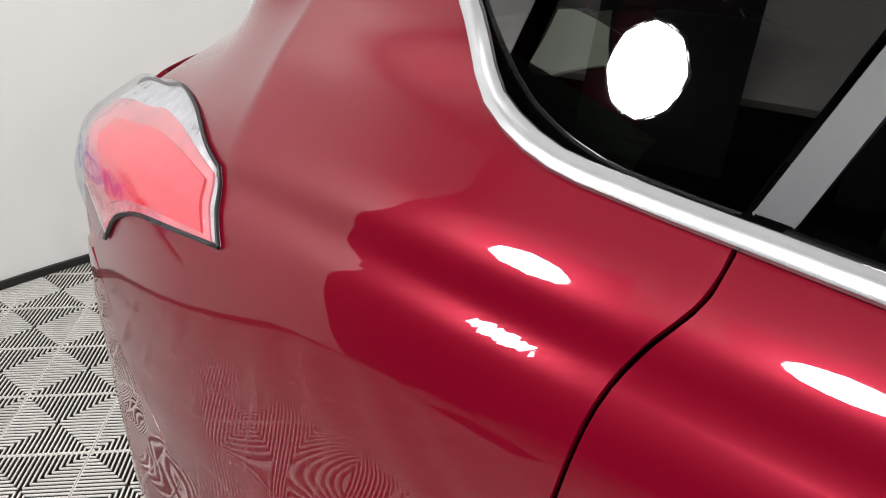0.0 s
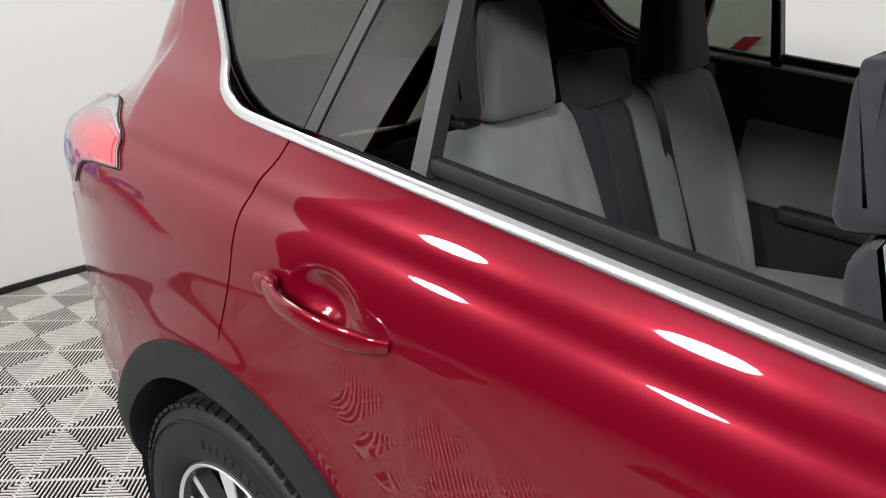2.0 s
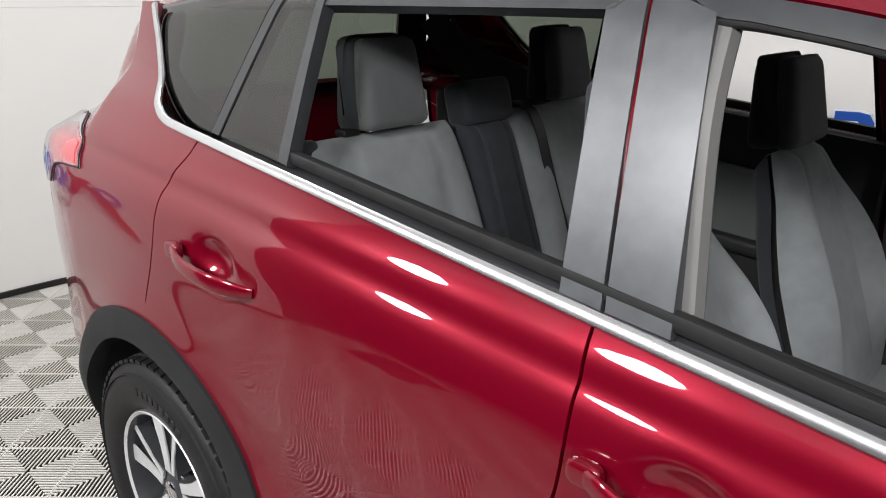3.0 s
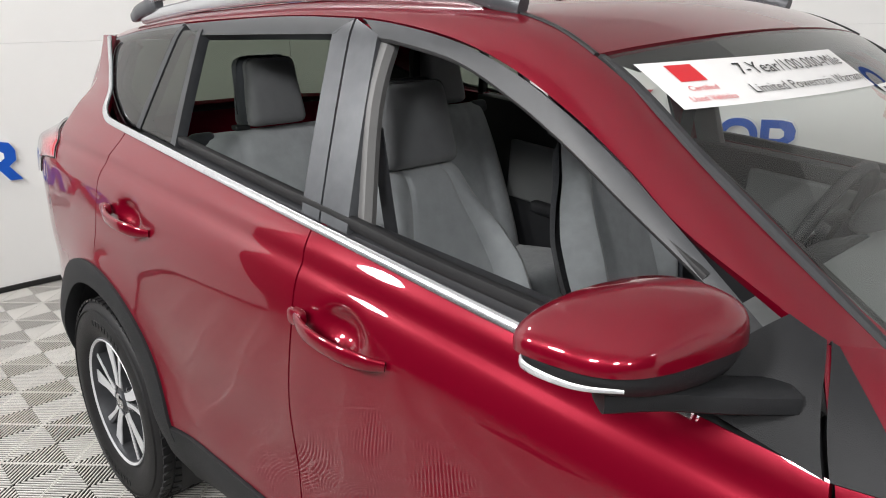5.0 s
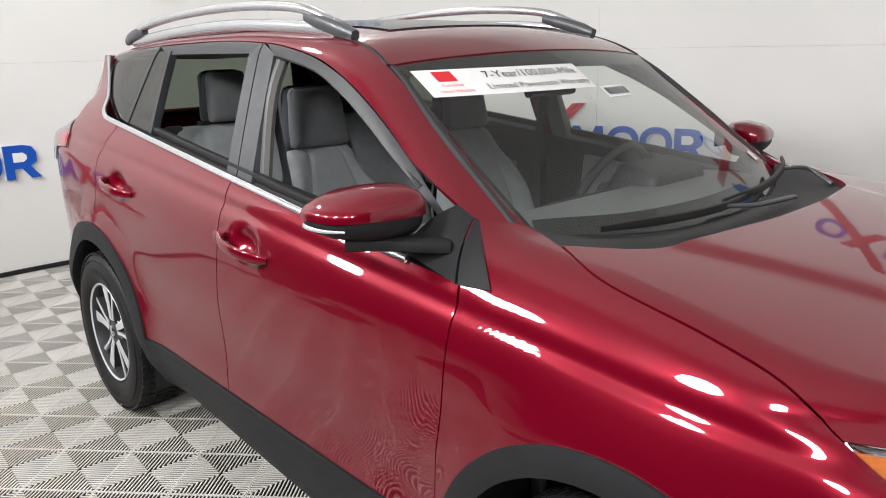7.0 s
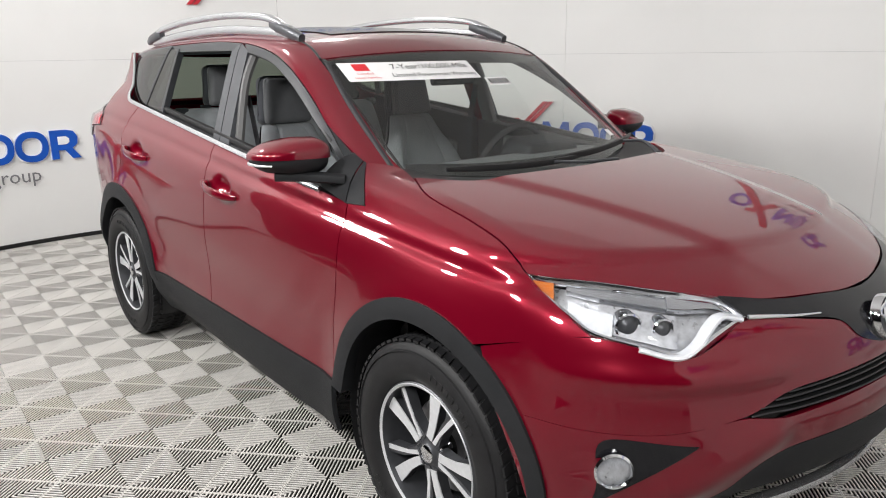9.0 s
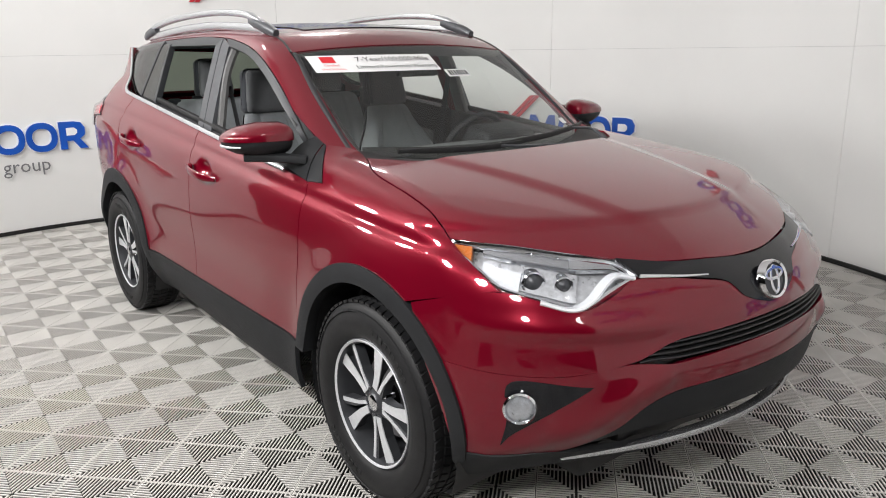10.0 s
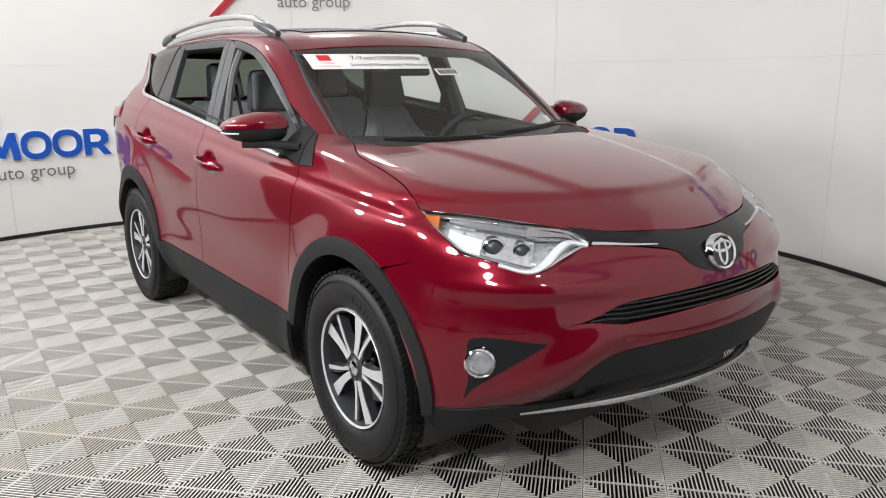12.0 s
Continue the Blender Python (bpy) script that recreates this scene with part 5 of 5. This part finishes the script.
def seat_back(y, foot, head, widths, depth, wing, front=True):
    """A stuffed backrest: sections from foot (x, z) to head (x, z), with raised side wings."""
    n, m = 26, 33
    k = np.linspace(0, 1, n)
    half = pchip(np.linspace(0, 1, len(widths)), widths)(k)
    lean = Vector((head[0] - foot[0], 0, head[1] - foot[1])).normalized()
    ahead = Vector((lean.z, 0, -lean.x))
    bm = bmesh.new()
    rows = []
    for i, v in enumerate(k):
        end = math.sqrt(max(0.0, 1 - max(0, (v - 0.88) / 0.12) ** 2)) * 0.75 + 0.25
        base = Vector((foot[0], y, foot[1])) + lean * (v * math.hypot(head[0] - foot[0], head[1] - foot[1]))
        ring = []
        for j in range(m):
            u = -1 + 2 * j / (m - 1)
            bulge = depth * end * math.sqrt(max(0.0, 1 - abs(u) ** 5)) + wing * math.sin(math.pi * min(1, v * 1.12)) * math.exp(-((abs(u) - 0.76) / 0.17) ** 2)
            bulge -= 0.008 * math.exp(-((abs(u) - 0.52) / 0.035) ** 2)
            ring.append(bm.verts.new(base + Vector((0, u * half[i], 0)) + ahead * (bulge if front else -bulge)))
        rows.append(ring)
    for a, b2 in zip(rows[:-1], rows[1:]):
        for j in range(m - 1):
            bm.faces.new((a[j], a[j + 1], b2[j + 1], b2[j]))
    bm.faces.new(rows[-1])
    bmesh.ops.recalc_face_normals(bm, faces=bm.faces[:])
    return bm


def headrest(x, y, z, w, h, root):
    """A soft headrest: grey face, charcoal back and two posts."""
    part("headrest", pad((0.075, w, h), (x + 0.018, y, z), (0, -7, 0), 0.034, (0.62, 0.84)), FABRIC_MID, root, "grey padded headrest")
    part("headrest_back", pad((0.10, w + 0.022, h + 0.008), (x - 0.030, y, z), (0, -9, 0), 0.042, (0.5, 0.82)), FABRIC_DARK, root, "charcoal headrest back")
    for s in (-1, 1):
        part("post", sweep([(x, y + s * 0.055, z - h / 2 - 0.05), (x, y + s * 0.055, z - h / 2 + 0.02)], oval(0.006, 0.006, 8), 3), CHROME, root, "chrome headrest post")


def front_seat(y, name="front_seat"):
    root = part(name, pad((0.50, 0.42, 0.16), (0.06, y, 0.56), (0, -8, 0), 0.05), FABRIC_GREY, car, "light grey cloth front seat with dark sides")
    part("backrest", seat_back(y, (-0.13, 0.60), (-0.345, 1.205), (0.225, 0.255, 0.268, 0.262, 0.225, 0.165, 0.13), 0.055, 0.055), FABRIC_GREY, root, "light grey cloth backrest")
    part("back_shell", seat_back(y, (-0.135, 0.60), (-0.35, 1.20), (0.235, 0.266, 0.279, 0.272, 0.233, 0.172, 0.135), 0.065, 0.0, False), FABRIC_DARK, root, "charcoal back shell")
    for s in (-1, 1):
        b = pad((0.46, 0.09, 0.15), (0.06, y + s * 0.235, 0.585), (0, -8, 0), 0.04)
        part("cushion_bolster", b, FABRIC_DARK, root, "charcoal cushion edge")
    headrest(-0.355, y, 1.318, 0.245, 0.215, root)
    return root


front_seat(-0.37)
front_seat(0.37)


def rear_bench():
    root = part("rear_bench", pad((0.50, 1.30, 0.16), (-0.70, 0, 0.62), (0, -6, 0), 0.05), FABRIC_GREY, car, "grey and charcoal cloth rear bench")
    for y in (-0.368, 0.368):
        s = 1 if y > 0 else -1
        part("backrest", seat_back(y, (-0.86, 0.66), (-1.065, 1.25), (0.265, 0.272, 0.272, 0.27, 0.268, 0.26, 0.245), 0.055, 0.014), FABRIC_GREY, root, "light grey backrest pad")
        part("backrest_shell", seat_back(y, (-0.865, 0.66), (-1.07, 1.248), (0.27, 0.276, 0.276, 0.274, 0.272, 0.264, 0.25), 0.06, 0.0, False), FABRIC_DARK, root, "charcoal backrest shell")
        part("shoulder_patch", pad((0.06, 0.08, 0.05), (-1.06, y + s * 0.235, 1.232), (0, -18, 0), 0.022), FABRIC_DARK, root, "charcoal shoulder patch")
        part("belt_guide", pad((0.035, 0.05, 0.016), (-1.055, y - 0.10, 1.262), (0, 0, 0), 0.006), BLACK, root, "black release button")
        headrest(-1.045, y + 0.008, 1.368, 0.205, 0.21, root)
    part("centre_backrest", seat_back(0.013, (-0.865, 0.66), (-1.065, 1.235), (0.105, 0.106, 0.106, 0.104, 0.10), 0.05, 0.0), FABRIC_DARK, root, "charcoal centre backrest")
    part("centre_headrest", pad((0.09, 0.20, 0.12), (-1.065, 0.013, 1.285), (0, -14, 0), 0.03), FABRIC_DARK, root, "charcoal centre headrest")
    for y in (0.19,):
        part("seat_belt", sweep([(-1.075, y, 1.27), (-1.00, y, 1.23), (-0.93, y + 0.005, 1.03), (-0.83, y + 0.02, 0.74)], [(-0.022, -0.001), (0.022, -0.001), (0.022, 0.001), (-0.022, 0.001)], 20, up=(1, 0, 0.3)), BLACK, root, "black seat belt")
    return root


rear_bench()
# dashboard
dash_line = [(0.62, 1.04), (0.56, 1.075), (0.62, 1.10), (0.76, 1.105), (0.92, 1.095), (1.0, 1.05), (1.0, 0.70), (0.70, 0.70), (0.60, 0.85)]
b = plate([(x, z) for x, z in dash_line], 1.30, Matrix.Translation((0, -0.65, 0)))
bmesh.ops.bevel(b, geom=b.edges[:], offset=0.012, segments=2, profile=0.6, affect="EDGES")
dash = part("dashboard", b, CABIN_GREY, car, "dark grey moulded dashboard")
part("instrument_hood", pad((0.20, 0.36, 0.10), (0.62, 0.37, 1.105), (0, 12, 0), 0.035, (0.8, 0.85)), CABIN, dash, "black instrument hood")
part("centre_stack", pad((0.12, 0.30, 0.34), (0.60, 0.0, 0.92), (0, -22, 0), 0.02), CABIN, dash, "black centre stack")
wheel_ring = [(0.185 * math.cos(a), 0.185 * math.sin(a), 0) for a in np.linspace(0, 2 * math.pi, 49)]
b = sweep(wheel_ring, oval(0.015, 0.017, 10), 0)
mw = pose(0.42, 0.37, 1.03, 0, -66, 0)
b.transform(mw)
st = part("steering_wheel", b, CABIN, car, "black three-spoke steering wheel")
b = rounded_box((0.10, 0.17, 0.05), 0.02, (0, 0, -0.01))
b.transform(mw)
part("wheel_hub", b, CABIN, st)
for a in (0, 90, 270):
    b = rounded_box((0.15, 0.04, 0.014), 0.005, (0.09, 0, -0.008))
    b.transform(mw @ pose(0, 0, 0, 0, 0, a + 180))
    part("wheel_spoke", b, BRUSHED if a else CABIN, st)
part("column", sweep([(0.44, 0.37, 1.02), (0.66, 0.37, 0.94)], oval(0.05, 0.05, 12), 4), CABIN, st)
# linings that close the cabin
for s in (1, -1):
    for nm, x0, x1, zt0, zt1 in (("front_lining", -0.16, 0.82, 1.165, 1.07), ("rear_lining", -1.15, -0.20, 1.265, 1.172)):
        b = plate([(x0, 0.34), (x1, 0.34), (x1, zt1 + 0.006), (x0, zt0 + 0.006)], 0.083, Matrix.Translation((0, 0.70 if s > 0 else -0.783, 0)))
        bmesh.ops.bevel(b, geom=b.edges[:], offset=0.008, segments=2, profile=0.6, affect="EDGES")
        tr = part("door_lining", b, CABIN, car, "black door lining")
        b = pad((0.62, 0.03, 0.24), ((x0 + x1) / 2 + 0.03, 0.692 * s, 0.95), (0, 6, 0), 0.014)
        part("lining_insert", b, CABIN_GREY, tr, "grey lining insert")
        b = pad((0.40, 0.06, 0.05), ((x0 + x1) / 2 + 0.06, 0.675 * s, 0.83), (0, 4, 0), 0.02)
        part("armrest", b, CABIN, tr, "black armrest")
    # inner pillar trims
    part("pillar_trim", sweep([(-0.10, -0.745 * s, 1.15), (-0.135, -0.68 * s, 1.40), (-0.15, -0.605 * s, 1.55)], oval(0.045, 0.022, 10, 3), 10, up=(0, 1, 0)), PILLAR_GREY, car, "light grey inner pillar trim")
    part("pillar_jamb", sweep([(-0.165, -0.755 * s, 1.15), (-0.205, -0.69 * s, 1.38), (-0.225, -0.615 * s, 1.555)], oval(0.055, 0.016, 10, 3), 10, up=(0, 1, 0)), PAINT, car, "ruby red pillar jamb")
    part("pillar_trim", sweep([(0.86, -0.63 * s, 1.14), (0.60, -0.615 * s, 1.335), (0.36, -0.575 * s, 1.495), (0.10, -0.555 * s, 1.55)], oval(0.012, 0.016, 10, 3), 20), CABIN, car, "dark inner screen pillar trim")
    part("pillar_trim", sweep([(-1.30, -0.66 * s, 1.22), (-1.62, -0.60 * s, 1.33), (-1.72, -0.52 * s, 1.49)], oval(0.075, 0.02, 10, 3), 12, up=(0, 1, 0)), CABIN, car, "black inner rear trim")
    part("front_belt", sweep([(-0.13, -0.66 * s, 1.36), (-0.14, -0.62 * s, 1.10), (-0.10, -0.58 * s, 0.62)], [(-0.022, -0.001), (0.022, -0.001), (0.022, 0.001), (-0.022, 0.001)], 10, up=(0, 1, 0)), FABRIC_DARK, car, "grey seat belt")
    part("load_side", rounded_box((0.62, 0.06, 0.70), 0.02, (-1.52, -0.67 * s, 0.86)), CABIN, car, "black load bay side")
part("headliner", skin(coons(sym([(0.36, -0.53, 1.49), (0.41, 0, 1.525)]), sym([(-1.90, -0.45, 1.53), (-1.94, 0, 1.55)]), [(0.36, -0.53, 1.49), (-0.3, -0.52, 1.585), (-1.0, -0.51, 1.59), (-1.90, -0.45, 1.53)], [(0.36, 0.53, 1.49), (-0.3, 0.52, 1.585), (-1.0, 0.51, 1.59), (-1.90, 0.45, 1.53)], 24, 24),
                       None, gap=0, depth=0.0, turned=False), CABIN_GREY, car, "dark grey headliner")
part("cabin_floor", rounded_box((3.1, 1.45, 0.06), 0.01, (-0.45, 0, 0.33)), CABIN, car, "black carpet floor")
part("load_floor", rounded_box((0.95, 1.36, 0.06), 0.01, (-1.65, 0, 0.86)), CABIN, car, "black load floor")
part("bulkhead", rounded_box((0.05, 1.40, 0.70), 0.01, (1.0, 0, 0.72)), BLACK, car)
part("engine_cover", rounded_box((0.95, 1.0, 0.45), 0.05, (1.5, 0, 0.62)), BLACK, car)
part("front_beam", rounded_box((0.10, 1.0, 0.45), 0.03, (2.02, 0, 0.60)), BLACK, car)
part("underbody", rounded_box((3.9, 1.05, 0.10), 0.02, (0, 0, 0.27)), BLACK, car)
part("rear_beam", rounded_box((0.10, 1.2, 0.4), 0.03, (-2.12, 0, 0.62)), BLACK, car)
b = pad((0.03, 0.23, 0.065), (0.42, 0.02, 1.425), (0, -20, 0), 0.012)
rv = part("rear_view_mirror", b, CABIN, car, "black rear view mirror")
part("mirror_stalk", sweep([(0.44, 0.02, 1.45), (0.50, 0.01, 1.475)], oval(0.018, 0.018, 8), 3), CABIN, rv)


# ---- floor of ribbed tiles ----
CELL, GRID_TURN = 0.2005, -2.5
TS = CELL * math.sqrt(2)
base = Vector((2.1, 0.575, 0))
ax = Matrix.Rotation(radians(45 + GRID_TURN), 3, "Z")
lx, ly = ax @ Vector((1, 0, 0)), ax @ Vector((0, 1, 0))
origin = base - ly * TS / 2
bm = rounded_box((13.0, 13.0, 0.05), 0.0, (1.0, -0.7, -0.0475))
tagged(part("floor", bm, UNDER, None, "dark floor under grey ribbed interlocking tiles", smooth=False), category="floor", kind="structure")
floor_ob = bpy.data.objects["floor"]


def tile_arrays(ribs=20):
    """Ribs of one square tile: each quarter's ribs run from its edge to the diagonals."""
    vs, fs, dark = [], [], []
    h, p = TS / 2 - 0.0012, TS / ribs
    for q in range(4):
        c, s = round(math.cos(q * math.pi / 2)), round(math.sin(q * math.pi / 2))
        for k in range(ribs):
            y = -TS / 2 + (k + 0.5) * p
            w = p * 0.17
            near = [abs(y - w) + 0.001, abs(y + w) + 0.001]
            near = [min(q0, h - 0.004) for q0 in near]
            pts = [(near[0], y - w), (h, y - w), (h, y + w), (near[1], y + w)]
            b0 = len(vs)
            for z in (-0.021, -0.0040, 0.0):
                vs += [(c * x - s * yy, s * x + c * yy, z) for x, yy in pts]
            # the last two faces, the lower rib sides, take the painted groove shade
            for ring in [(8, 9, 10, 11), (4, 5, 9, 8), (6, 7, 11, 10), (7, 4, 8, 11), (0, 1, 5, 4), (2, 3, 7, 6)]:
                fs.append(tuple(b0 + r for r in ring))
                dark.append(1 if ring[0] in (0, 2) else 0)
        # bar along the tile's edge
        b0 = len(vs)
        for z in (-0.021, -0.0041, -0.0006):
            vs += [(c * x - s * yy, s * x + c * yy, z) for x, yy in ((h - 0.003, -h + 0.003), (h, -h), (h, h), (h - 0.003, h - 0.003))]
        # lower faces of the edge bar get the same painted shade
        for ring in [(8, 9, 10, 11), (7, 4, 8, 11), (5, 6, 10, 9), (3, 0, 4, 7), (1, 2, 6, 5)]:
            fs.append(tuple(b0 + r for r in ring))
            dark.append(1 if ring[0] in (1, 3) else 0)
    return np.array(vs), np.array(fs), np.array(dark, dtype=np.int32)


tv, tf, slot = tile_arrays()
tile_me = bpy.data.meshes.new("tile")
tile_me.from_pydata(tv.tolist(), [], tf.tolist())
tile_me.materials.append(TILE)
tile_me.materials.append(TILE_SHADED)
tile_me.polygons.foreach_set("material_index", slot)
spots = []
for i in range(-34, 35):
    for j in range(-34, 35):
        c = origin + lx * (i * TS) + ly * (j * TS)
        far = (c - MID).length
        if c.y > -0.9 and far > ROUND + 0.1 or c.x < -4.2 or c.x > 6.0 or c.y < -5.5 or (c.x < -3.0 and far > ROUND + 0.1):
            continue
        spots.append(c)
spots.sort(key=lambda c: min((c - Vector(q)).length for q in ((-0.6, -1.6, 0), (0.4, -1.8, 0), (2.3, 0.2, 0), (-2.6, -0.8, 0), (2.6, -0.4, 0))))
turn = math.radians(45 + GRID_TURN)
for c in spots[:300]:
    ob = new("tile", tile_me)
    ob.matrix_basis = Matrix.Translation(c) @ Matrix.Rotation(turn, 4, "Z")
    ob.parent = floor_ob
rot = np.array(Matrix.Rotation(turn, 3, "Z"))
tv2 = tv @ rot.T
rest = spots[300:]
allv = np.vstack([tv2 + np.array(c) for c in rest])
allf = np.vstack([tf + k * len(tv) for k in range(len(rest))])
me = bpy.data.meshes.new("floor_tiles")
me.from_pydata(allv.tolist(), [], allf.tolist())
rest_ob = part_of_mesh("floor_tiles", me, [TILE, TILE_SHADED], floor_ob, "grey ribbed interlocking floor tiles", smooth=False)
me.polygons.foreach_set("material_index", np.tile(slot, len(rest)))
tagged(rest_ob, kind="stuff")
